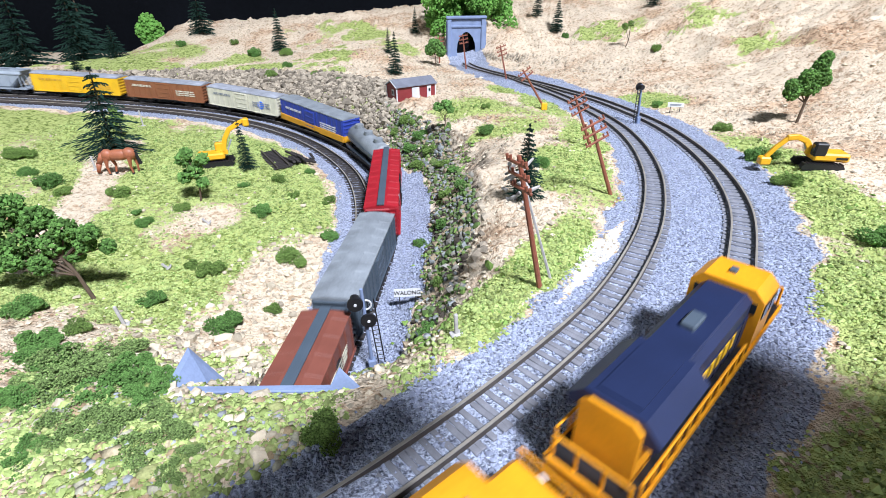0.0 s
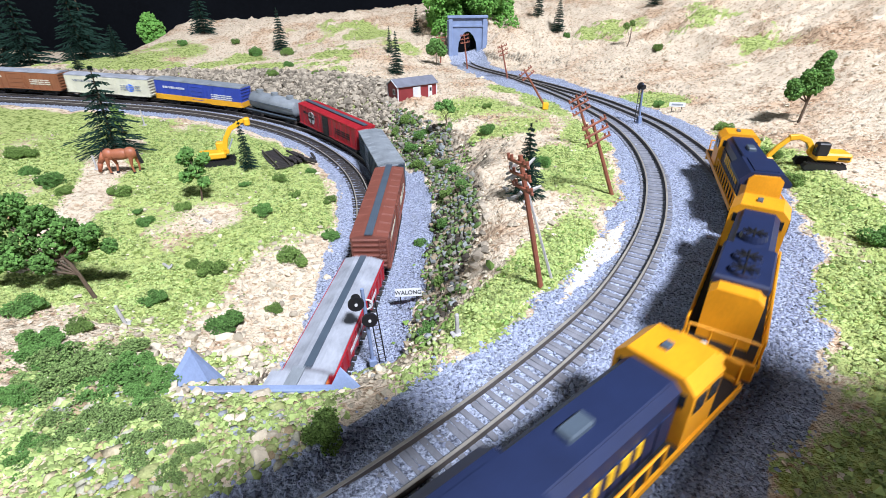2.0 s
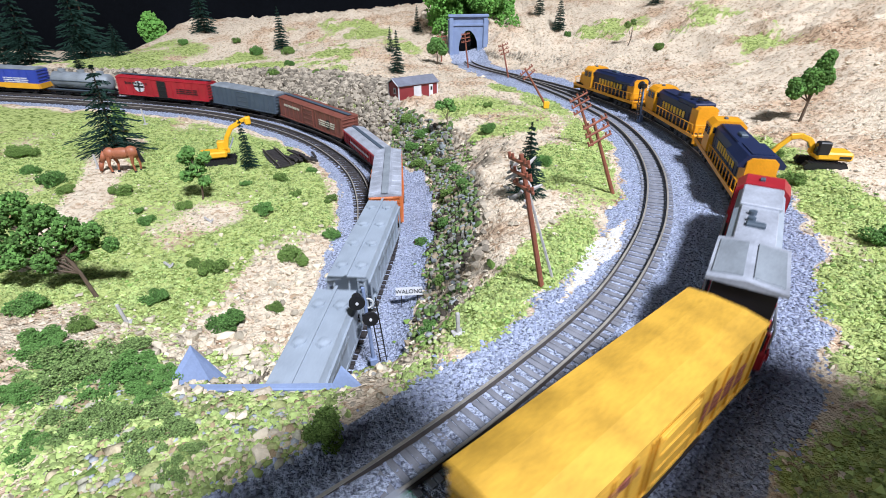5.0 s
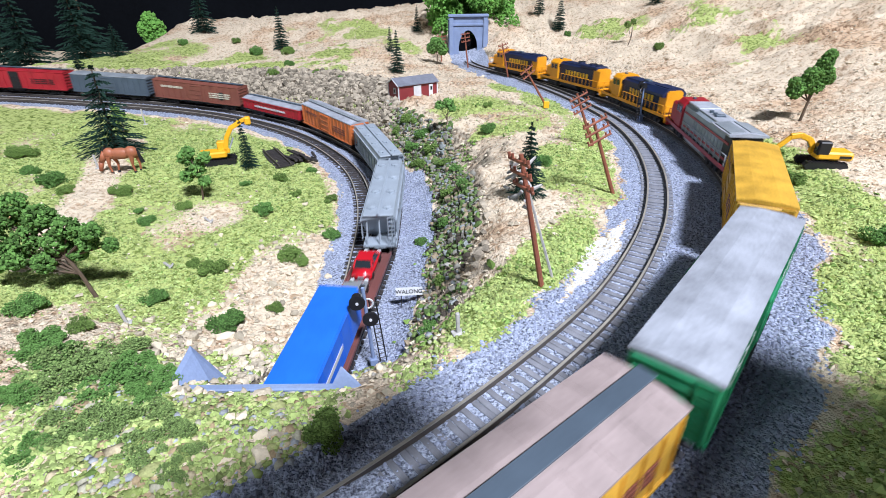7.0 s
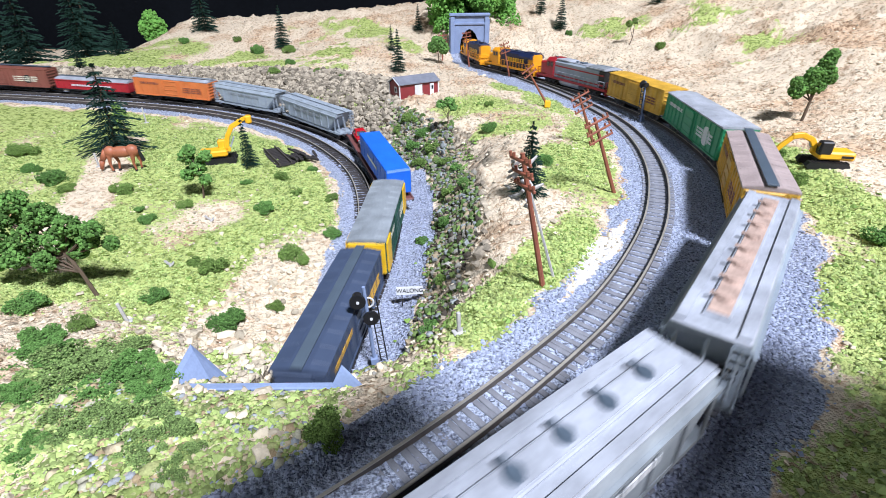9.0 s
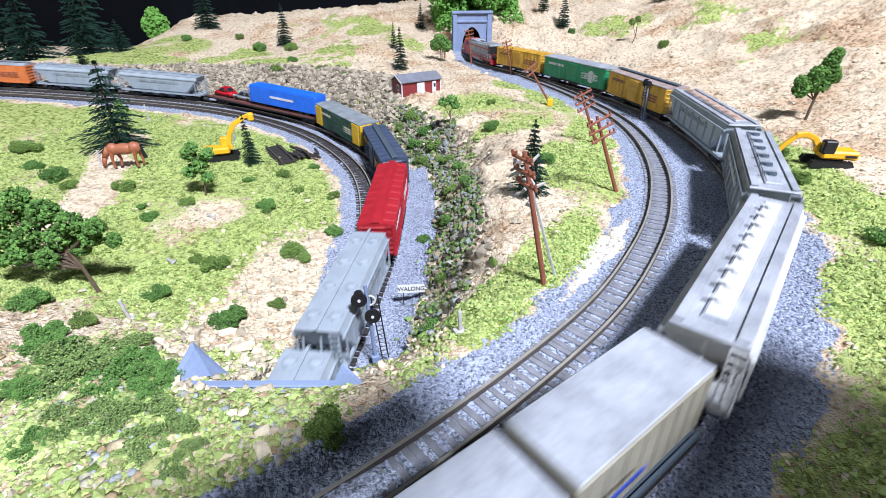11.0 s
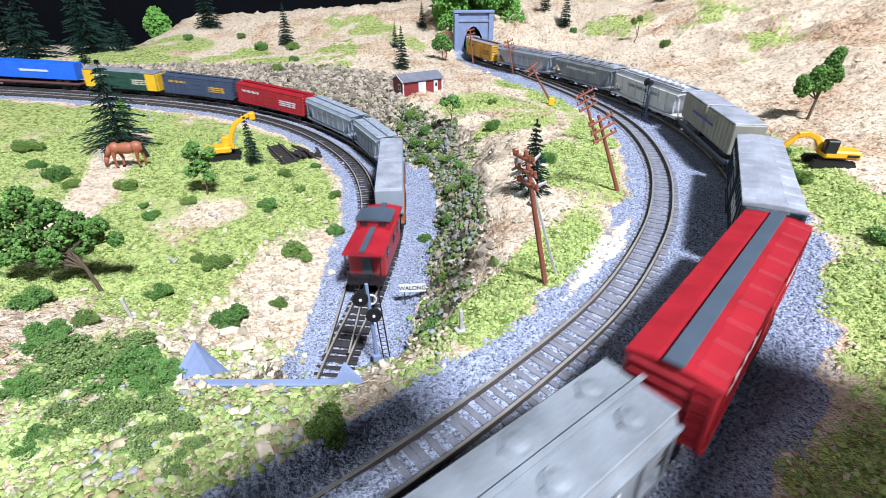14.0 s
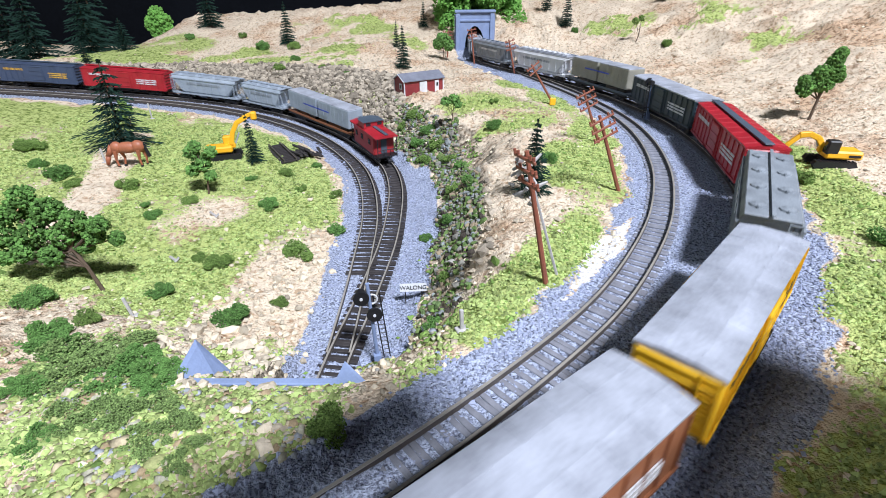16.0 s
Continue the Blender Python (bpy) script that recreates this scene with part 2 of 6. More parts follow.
def track_line(plan, n=6):
    """A smooth line through the plan's points, a point every 2 mm."""
    p = np.array(plan, float)
    out = []
    for i in range(len(p) - 1):
        p0, p1, p2, p3 = p[max(i - 1, 0)], p[i], p[i + 1], p[min(i + 2, len(p) - 1)]
        for t in np.linspace(0, 1, 8, endpoint=False):
            out.append(.5 * (2 * p1 + (p2 - p0) * t + (2 * p0 - 5 * p1 + 4 * p2 - p3) * t * t + (3 * p1 - p0 - 3 * p2 + p3) * t ** 3))
    line = np.array(out + [p[-1]])
    for k in range(2):
        s = np.r_[0, np.cumsum(np.linalg.norm(np.diff(line, axis=0), axis=1))]
        u = np.arange(0, s[-1], STEP)
        line = np.c_[np.interp(u, s, line[:, 0]), np.interp(u, s, line[:, 1])]
        if k == 0:
            ker = np.exp(-np.arange(-2 * n, 2 * n + 1) ** 2 / 2 / n ** 2)
            ker /= ker.sum()
            ext = np.vstack([line[0] + (line[0] - line[1]) * i for i in range(2 * n, 0, -1)] + [line] + [line[-1] + (line[-1] - line[-2]) * i for i in range(1, 2 * n + 1)])
            line = np.c_[np.convolve(ext[:, 0], ker, "valid"), np.convolve(ext[:, 1], ker, "valid")]
    return line


LINE_A, LINE_B, LINE_C, LINE_D = (track_line(p) for p in (PLAN_A, PLAN_B, PLAN_C, PLAN_D))


def low_z(x, y):
    """The lower line climbs gently away from the portal."""
    return -0.0415 - 0.07 * np.clip(x, -0.62, 0.1) + 0.02 * (np.clip(y, -0.2, 0.7) - 0.3)


def flat_z(x, y):
    return 0.0 * x


def near(line, x, y):
    """Distance of grid points from a line (every 4th of its points)."""
    q = line[::3]
    best = np.full(x.shape, 9.0)
    for a in q:
        np.minimum(best, (x - a[0]) ** 2 + (y - a[1]) ** 2, out=best)
    return np.sqrt(best)

# ---- ground: one sheet, shaped from heights known at places and along the tracks ----
PLATEAU = [(0.035, 0.145), (0.043, 0.229), (0.089, 0.231), (0.074, 0.271), (0.047, 0.332), (0.094, 0.431), (0.077, 0.585), (0.044, 0.418),
           (0.005, 0.467), (-0.029, 0.496), (-0.048, 0.475), (0.023, 0.179), (0.012, 0.128), (-0.001, 0.111), (-0.010, 0.097), (0.0, 0.58), (-0.05, 0.6)]
CLIFF_TOP = [(0.015, 0.182), (0.020, 0.231), (0.020, 0.285), (0.006, 0.388), (-0.026, 0.440), (0.003, 0.140), (-0.007, 0.111)]
CLIFF_FOOT = [(-0.013, 0.170), (-0.009, 0.207), (-0.003, 0.255), (-0.001, 0.304), (-0.010, 0.36), (-0.020, 0.148)]
SLOPE_TOP = [(-0.150, 0.600), (-0.230, 0.635), (-0.330, 0.65), (-0.441, 0.66), (-0.088, 0.535), (-0.6, 0.65)]
BANK = [(-0.097, 0.068, 0.000), (-0.074, 0.067, 0.000), (-0.049, 0.068, 0.000), (-0.029, 0.067, 0.000), (-0.042, 0.079, 0.000), (-0.067, 0.079, 0.000),
        (-0.095, 0.080, -0.002), (-0.126, 0.107, -0.010), (-0.114, 0.117, -0.012), (-0.095, 0.106, -0.008), (-0.166, 0.144, -0.020), (-0.144, 0.147, -0.022),
        (-0.120, 0.140, -0.022), (-0.074, 0.099, -0.006), (-0.030, 0.096, -0.004), (-0.050, 0.096, -0.005), (-0.2, 0.06, -0.005), (-0.3, 0.1, -0.005)]
MEADOW = [(-0.163, 0.185), (-0.237, 0.335), (-0.266, 0.379), (-0.179, 0.364), (-0.153, 0.360), (-0.166, 0.260), (-0.096, 0.253), (-0.062, 0.15),
          (-0.085, 0.186), (-0.078, 0.150), (-0.343, 0.395), (-0.240, 0.251), (-0.097, 0.331), (-0.120, 0.193), (-0.45, 0.4), (-0.35, 0.28)]
HILL_FAR = [(-0.248, 0.80, 0.007), (-0.455, 0.95, 0.050), (-0.49, 0.85, 0.016), (-0.366, 0.95, 0.044), (-0.181, 0.95, 0.056), (-0.080, 0.95, 0.050),
            (-0.203, 0.85, 0.031), (-0.111, 0.72, 0.019), (-0.465, 0.72, 0.008), (-0.541, 0.72, 0.008), (-0.036, 0.85, 0.029), (-0.65, 0.68, 0.006), (-0.8, 0.8, -0.03), (-0.58, 0.82, -0.02), (-0.62, 0.95, -0.04), (-0.56, 1.0, -0.01), (-0.70, 0.75, -0.01)]
HILL_RIGHT = [(0.213, 0.260, 0.003), (0.243, 0.257, 0.004), (0.169, 0.175, 0.002), (0.138, 0.121, 0.001), (0.275, 0.55, 0.014), (0.32, 0.52, 0.022),
              (0.30, 0.42, 0.013), (0.31, 0.36, 0.014), (0.388, 0.42, 0.040), (0.431, 0.52, 0.068), (0.352, 0.72, 0.068), (0.262, 0.74, 0.040),
              (0.173, 0.74, 0.016), (0.110, 0.82, 0.040), (0.418, 0.70, 0.075), (0.224, 0.92, 0.065), (0.108, 0.705, 0.004), (0.084, 0.757, 0.036), (0.125, 0.75, 0.036), (0.165, 0.725, 0.028), (0.15, 0.66, 0.006), (0.5, 0.4, 0.07),
              (0.45, 0.25, 0.05), (0.33, 0.2, 0.012), (0.25, 0.08, 0.004), (0.12, 0.04, -0.001), (0.10, 0.0, -0.001), (0.6, 0.6, 0.10), (0.55, 0.9, 0.11), (0.5, 1.2, 0.12)]
ctrl = [(x, y, -0.001) for x, y in PLATEAU] + [(x, y, -0.005) for x, y in CLIFF_TOP] + [(x, y, low_z(x, y) + 0.001) for x, y in CLIFF_FOOT + MEADOW]
ctrl += [(x, y, 0.003) for x, y in SLOPE_TOP] + BANK + HILL_FAR + HILL_RIGHT
ctrl += [(-0.8, 1.25, -0.05), (-0.5, 1.25, 0.02), (-0.2, 1.25, 0.04)] + [(0.04, 0.83, 0.055), (0.0, 0.78, 0.02), (-0.02, 0.90, 0.055), (0.05, 1.2, 0.07)]
for line, up, k, lo_y in ((LINE_A, True, 14, -1), (LINE_B, True, 14, -1), (LINE_C, False, 14, 0.13), (LINE_D, False, 14, 0.13)):
    for i in range(0, len(line) - 1, k):
        x, y = line[i]
        if y < lo_y or x < -0.9 or y > 0.76 or (up and x < -0.25):
            continue
        tx, ty = line[i + 1] - line[i]
        n = math.hypot(tx, ty)
        for o in (-0.011, 0.011):
            px, py = x + o * ty / n, y - o * tx / n
            ctrl.append((px, py, -0.0029 + (0 if up else low_z(px, py))))
ctrl += [(-0.9, 0.2, -0.005), (-0.9, -0.2, -0.004), (0.6, -0.2, 0.02), (-2.6, 0.5, 0.0), (-2.6, -0.3, -0.004), (-2.6, 1.2, 0.05), (0.0, -0.3, -0.004), (-1.5, -0.15, -0.004), (-0.5, -0.11, -0.004)]
ctrl = np.array(ctrl)
_, keep_i = np.unique(np.round(ctrl[:, :2], 3), axis=0, return_index=True)
ctrl = ctrl[keep_i]
dd = np.hypot(ctrl[:, None, 0] - ctrl[None, :, 0], ctrl[:, None, 1] - ctrl[None, :, 1])
N = len(ctrl)
sys_m = np.zeros((N + 3, N + 3))
sys_m[:N, :N] = dd - 0.0004 * np.eye(N)
sys_m[:N, N:] = np.c_[np.ones(N), ctrl[:, :2]]
sys_m[N:, :N] = sys_m[:N, N:].T
weights = np.linalg.solve(sys_m, np.r_[ctrl[:, 2], 0, 0, 0])


def base_height(x, y):
    z = weights[N] + weights[N + 1] * x + weights[N + 2] * y
    for (cx, cy, _), w in zip(ctrl, weights):
        z = z + w * np.sqrt((x - cx) ** 2 + (y - cy) ** 2)
    return z


def axis(parts):
    out = []
    for a, b, d in parts:
        out.extend(np.arange(a, b - 1e-9, d))
    return np.array(out + [parts[-1][1]])


gx = axis([(-2.7, -0.7, 0.1), (-0.7, -0.36, 0.006), (-0.36, 0.24, 0.0022), (0.24, 0.6, 0.005), (0.6, 1.0, 0.05)])
gy = axis([(-0.6, 0.0, 0.05), (0.0, 0.05, 0.005), (0.05, 0.45, 0.0022), (0.45, 0.8, 0.0035), (0.8, 1.3, 0.012)])
X, Y = np.meshgrid(gx, gy)
dA, dB, dC, dD = (near(l, X, Y) for l in (LINE_A, LINE_B, LINE_C, LINE_D[LINE_D[:, 1] > 0.104]))
d_up, d_low = np.minimum(dA, dB), np.minimum(dC, dD)
NZ = np.empty(X.shape)
NB = np.empty(X.shape)
NF = np.empty(X.shape)
NR = np.empty(X.shape)
for i in range(X.shape[0]):
    for j in range(X.shape[1]):
        p = Vector((X[i, j], Y[i, j], 0))
        NZ[i, j] = noise.noise(p * 45) + 0.5 * noise.noise(p * 110)
        NB[i, j] = noise.noise(p * 16 + Vector((3, 7, 1)))
        NR[i, j] = abs(noise.noise(Vector((X[i, j] * 26 + Y[i, j] * 14, Y[i, j] * 9 - X[i, j] * 4, 5)))) + 0.4 * abs(noise.noise(Vector((X[i, j] * 60 + Y[i, j] * 30, Y[i, j] * 22, 2))))
        NF[i, j] = noise.noise(p * 330) + 0.6 * noise.noise(p * 700)
Z = base_height(X, Y)


def sstep(a, b, v):
    t = np.clip((v - a) / (b - a), 0, 1)
    return t * t * (3 - 2 * t)


free = sstep(0.013, 0.045, d_up) * sstep(0.012, 0.03, d_low)
Z = Z + free * (0.0022 * NZ + 0.0012 * NF) + 0.0003 * NF
hillness = sstep(0.01, 0.05, Z) * (Y > 0.3)
Z = Z + hillness * (0.008 * np.abs(NB) + 0.006 * np.abs(NZ) - 0.005) + sstep(0.008, 0.03, Z) * (X > 0.1) * (0.006 - 0.016 * NR) + 0.0011 * NF * (Y > 0.3) * sstep(0.03, 0.06, d_up) * sstep(0.03, 0.05, d_low) * (Z > -0.004)
# the cutting that leads the outer track into the lower portal
d_cut = near(LINE_D, X, Y)
in_cut = (1 - sstep(0.0125, 0.019, d_cut)) * sstep(0.104, 0.108, Y) * (1 - sstep(0.17, 0.2, Y))
Z = Z + in_cut * (np.minimum(Z, low_z(X, Y) - 0.0029) - Z)
GZ = np.hypot(*np.gradient(Z, 0.0025))


def ground_z(x, y):
    i, j = np.clip(np.searchsorted(gy, y) - 1, 0, len(gy) - 2), np.clip(np.searchsorted(gx, x) - 1, 0, len(gx) - 2)
    u, v = (x - gx[j]) / (gx[j + 1] - gx[j]), (y - gy[i]) / (gy[i + 1] - gy[i])
    return float((Z[i, j] * (1 - u) + Z[i, j + 1] * u) * (1 - v) + (Z[i + 1, j] * (1 - u) + Z[i + 1, j + 1] * u) * v)


# what covers the ground: ballast by the tracks, turf in patches, rubble on the steep banks
slope = np.hypot(np.gradient(Z, axis=1) / np.gradient(gx)[None, :], np.gradient(Z, axis=0) / np.gradient(gy)[:, None])
ballast = np.maximum(1 - sstep(0.018, 0.026, np.minimum(dA + 0.004 * (dB > 0.05), dB - 0.003) + 0.006 * NZ), (1 - sstep(0.015, 0.022, d_low - 0.010 * (dC > dD) * (Y < 0.37) + 0.004 * NZ)) * (Z < low_z(X, Y) + 0.005))
between = (d_up < 0.034) & (dA < 0.045) & (dB < 0.045)
ballast = np.maximum(ballast, between * 1.0)
PATCHES = [(0.07, 0.24, 0.028, 1), (0.078, 0.29, 0.03, 1), (0.045, 0.15, 0.02, 1), (0.02, 0.12, 0.02, 0.8), (0.05, 0.40, 0.05, 1), (0.02, 0.45, 0.05, 0.9),
           (0.195, 0.21, 0.028, 1), (0.205, 0.33, 0.025, 0.9), (0.155, 0.12, 0.04, 1), (0.18, 0.14, 0.04, 0.8), (0.2, 0.46, 0.035, 0.9), (0.245, 0.75, 0.05, 0.9), (0.36, 0.70, 0.05, 0.8),
           (0.46, 0.42, 0.04, 0.9), (-0.14, 0.70, 0.04, 0.8), (-0.22, 0.665, 0.04, 0.9), (-0.33, 0.69, 0.05, 0.9), (-0.28, 0.73, 0.04, 0.9), (-0.14, 0.625, 0.03, 0.9), (-0.12, 0.85, 0.045, 0.9), (-0.10, 0.80, 0.05, 0.7), (-0.20, 0.87, 0.05, 0.8), (-0.45, 0.74, 0.12, 0.9), (-0.05, 0.75, 0.04, 0.6), (0.36, 0.55, 0.04, 0.7), (0.135, 0.085, 0.035, 1), (0.16, 0.10, 0.045, 1), (0.125, 0.05, 0.03, 1), (0.20, 0.09, 0.05, 0.8), (0.096, 0.074, 0.026, 1.3), (0.090, 0.052, 0.026, 1.3), (0.116, 0.090, 0.024, 1.3), (-0.008, 0.165, 0.016, 1), (0.0, 0.132, 0.014, 1)]
turf = np.zeros(X.shape)
WX, WY = X + (0.018 + 0.035 * (Y > 0.5)) * NB + (0.007 + 0.02 * (Y > 0.5)) * NZ, Y + 0.012 * NZ - 0.012 * NB + 0.03 * NZ * (Y > 0.5)
for cx, cy, r, a in PATCHES:
    turf = np.maximum(turf, a * (1 - sstep(r * 0.5, r * 1.2, np.hypot(WX - cx, WY - cy))))
meadow = (X < -0.055) * (Y > 0.16) * (Y < 0.56) * (1 - sstep(-0.012, 0.0, Z))
turf = np.maximum(turf, 0.95 * meadow * sstep(0.018, 0.035, d_low))
# green verges along both sides of the upper tracks
verge = sstep(0.018, 0.026, dA + 0.006 * NZ) * (1 - sstep(0.036, 0.056, dA + 0.010 * NZ)) * (dA < dB) * (Y > 0.12) * (Y < 0.56) * (X < 0.125)
verge = np.maximum(verge, sstep(0.024, 0.03, dB + 0.006 * NZ) * (1 - sstep(0.04, 0.062, dB + 0.012 * NZ)) * (dB < dA) * (Y < 0.36) * (X > 0.08))
turf = np.maximum(turf, 1.05 * verge)
turf = np.maximum(turf, 0.62 * (X < -0.03) * (Y < 0.18) * sstep(0.02, 0.04, d_up))
turf = np.clip(turf + 0.95 * NB - 0.06 + 0.3 * NZ * (turf > 0.02), 0, 1) * (turf > 0.02)
path = (1 - sstep(0.008, 0.022, np.abs((X + 0.225) - 0.35 * (Y - 0.26) * -1) + 0.006 * NZ)) * (Y > 0.2) * (Y < 0.42)
bare = 1 - sstep(0.02, 0.045, np.hypot((X + 0.078), (Y - 0.20) * 0.55) + 0.01 * NZ)
turf = turf * (1 - 0.9 * path) * (1 - 0.9 * bare)
turf *= 1 - sstep(0.6, 1.1, slope) * 0.8
turf *= 1 - ballast
rubble = sstep(0.45, 0.9, slope) * (Z < 0.012)
stone_bank = (Y > 0.40) * (X < -0.045) * sstep(0.018, 0.026, dD) * (dC > dD) * (Z < 0.0045 + 0.003 * NZ) * (dD < 0.11)
rubble = np.maximum(rubble * np.where(X < -0.045, 1.0, 0.15 + 0.85 * sstep(0.19, 0.26, Y)), stone_bank)
chalk = 1 - sstep(0.3, 1.0, np.hypot((X - 0.064) * 0.82 - (Y - 0.172) * 0.57 + 0.002 * NZ, 0) / 0.0085 + np.hypot(X - 0.064, Y - 0.172) / 0.06)
ballast = ballast * (1 - sstep(0.25, 0.5, chalk) * (dA > 0.009))

verts = np.c_[X.ravel(), Y.ravel(), Z.ravel()]
ny, nx = X.shape
idx = np.arange(nx * ny).reshape(ny, nx)
quads = np.stack([idx[:-1, :-1], idx[:-1, 1:], idx[1:, 1:], idx[1:, :-1]], -1).reshape(-1, 4)
qx, qy, qz = (verts[quads, k].mean(1) for k in range(3))
mouth = (near(LINE_D, qx, qy) < 0.0145) & (qy > 0.085) & (qy < 0.135) & (qz < -0.008) & (qz > low_z(qx, qy) - 0.002)
bore = (np.hypot(qx - 0.037, 0) < 0.016) & (qy > 0.757) & (qy < 0.80)
quads = quads[~(mouth | bore)]

gm = bpy.data.materials.new("scenic_ground")
gm.use_nodes = True
nt = gm.node_tree
bs = nt.nodes["Principled BSDF"]
bs.inputs["Roughness"].default_value = 0.95
bs.inputs["Specular IOR Level"].default_value = 0.15
tc = nt.nodes.new("ShaderNodeTexCoord")


def tex(scale, detail=3.0, rough=0.6):
    n = nt.nodes.new("ShaderNodeTexNoise")
    n.inputs["Scale"].default_value, n.inputs["Detail"].default_value, n.inputs["Roughness"].default_value = scale, detail, rough
    nt.links.new(tc.outputs["Object"], n.inputs["Vector"])
    return n.outputs["Fac"]


def two(fac, a, b, lo_=0.35, hi_=0.65):
    r = nt.nodes.new("ShaderNodeValToRGB")
    r.color_ramp.elements[0].position, r.color_ramp.elements[1].position = lo_, hi_
    r.color_ramp.elements[0].color, r.color_ramp.elements[1].color = rgba(a), rgba(b)
    nt.links.new(fac, r.inputs[0])
    return r.outputs[0]


def mixed(fac, a, b):
    n = nt.nodes.new("ShaderNodeMix")
    n.data_type = "RGBA"
    nt.links.new(fac, n.inputs[0])
    nt.links.new(a, n.inputs[6])
    nt.links.new(b, n.inputs[7])
    return n.outputs[2]


at_ = nt.nodes.new("ShaderNodeAttribute")
at_.attribute_name = "cover"
sp = nt.nodes.new("ShaderNodeSeparateColor")
nt.links.new(at_.outputs["Color"], sp.inputs[0])
grain, coarse, broad = tex(950, 2), tex(300, 4), tex(60, 5)
streak = tex(14, 6, 0.7)
plaster = mixed(broad, two(coarse, (0.42, 0.28, 0.17), (0.72, 0.58, 0.42), 0.36, 0.50), two(coarse, (0.55, 0.41, 0.27), (0.80, 0.69, 0.54), 0.36, 0.50))
earth = two(coarse, (0.24, 0.13, 0.07), (0.64, 0.43, 0.27), 0.38, 0.55)
sr = nt.nodes.new("ShaderNodeMapRange")
sr.inputs["From Min"].default_value, sr.inputs["From Max"].default_value, sr.inputs["To Max"].default_value = 0.49, 0.62, 0.85
nt.links.new(streak, sr.inputs[0])
plaster = mixed(sr.outputs[0], plaster, earth)
grass = mixed(broad, two(coarse, (0.10, 0.15, 0.03), (0.40, 0.47, 0.13), 0.38, 0.54), two(coarse, (0.20, 0.26, 0.06), (0.54, 0.60, 0.24), 0.38, 0.54))
stone = two(grain, (0.11, 0.12, 0.16), (0.46, 0.51, 0.64), 0.34, 0.60)
# the near-black end paints the shade of gaps between the bank stones
rub = two(coarse, (0.04, 0.03, 0.02), (0.34, 0.29, 0.22), 0.35, 0.6)
white = two(coarse, (0.65, 0.62, 0.58), (0.85, 0.84, 0.82))
col = mixed(sp.outputs[2], plaster, rub)


def edged(mask, width=0.5):
    a = nt.nodes.new("ShaderNodeMath")
    a.operation = "MULTIPLY_ADD"
    nt.links.new(coarse, a.inputs[0])
    a.inputs[1].default_value = width
    nt.links.new(mask, a.inputs[2])
    r = nt.nodes.new("ShaderNodeMapRange")
    r.inputs["From Min"].default_value, r.inputs["From Max"].default_value = 0.45 + width * 0.5 - 0.1, 0.45 + width * 0.5 + 0.1
    nt.links.new(a.outputs[0], r.inputs[0])
    return r.outputs[0]


col = mixed(edged(sp.outputs[0], 1.1), col, grass)
col = mixed(edged(sp.outputs[1], 0.5), col, stone)
col = mixed(edged(at_.outputs["Alpha"], 1.5), col, white)
nt.links.new(col, bs.inputs["Base Color"])
bp = nt.nodes.new("ShaderNodeBump")
bp.inputs["Strength"].default_value, bp.inputs["Distance"].default_value = 1.0, 0.0016
hm = nt.nodes.new("ShaderNodeMath")
hm.operation = "ADD"
nt.links.new(coarse, hm.inputs[0])
nt.links.new(grain, hm.inputs[1])
nt.links.new(hm.outputs[0], bp.inputs["Height"])
nt.links.new(bp.outputs[0], bs.inputs["Normal"])

me = bpy.data.meshes.new("ground")
me.from_pydata(verts.tolist(), [], quads.tolist())
me.materials.append(gm)
ca = me.color_attributes.new("cover", "FLOAT_COLOR", "POINT")
ca.data.foreach_set("color", np.stack([turf, ballast, rubble, chalk], -1).ravel())
me.polygons.foreach_set("use_smooth", [True] * len(me.polygons))
ground = tagged(new("ground", me), "sculpted plaster scenery with turf, ballast and bare tan soil", "ground", kind="structure")

bm = box(BM(), -0.1, -0.55, -0.06, 0.5, 1.4, 0.01)
tagged(part("tunnel_floor", bm, CONCRETE), "board under the covered lower track", "floor", kind="structure")

table = tagged(new("layout_table"), "plain wooden bench carrying the model railway", "table", kind="structure")
part("top", box(BM(), -0.85, 0.35, -0.10, 3.7, 1.9, 0.04, 0.004), LIMB, table)
part("apron", box(BM(), 0.98, 0.35, -0.03, 0.02, 1.9, 0.11, 0.002), LIMB, table)
for lx in (-2.6, -0.9, 0.9):
    for ly in (-0.5, 1.2):
        part("leg", box(BM(), lx, ly, -0.55, 0.07, 0.07, 0.86, 0.004), LIMB, table)

# the dark room round the layout
for nm, c, s in (("wall_north", (-0.6, 1.75, 0.6), (5.2, 0.05, 4.0)), ("wall_south", (-0.6, -1.6, 0.6), (5.2, 0.05, 4.0)),
                 ("wall_west", (-3.2, 0.1, 0.6), (0.05, 3.4, 4.0)), ("wall_east", (2.0, 0.1, 0.6), (0.05, 3.4, 4.0))):
    tagged(part(nm, box(BM(), *c, *s), CURTAIN if nm == "wall_north" else ROOM), "dark room wall behind the layout", "wall", kind="structure")
tagged(part("floor", box(BM(), -0.6, 0.1, -1.0, 5.2, 3.4, 0.05), ROOM), "dark room floor", "floor", kind="structure")

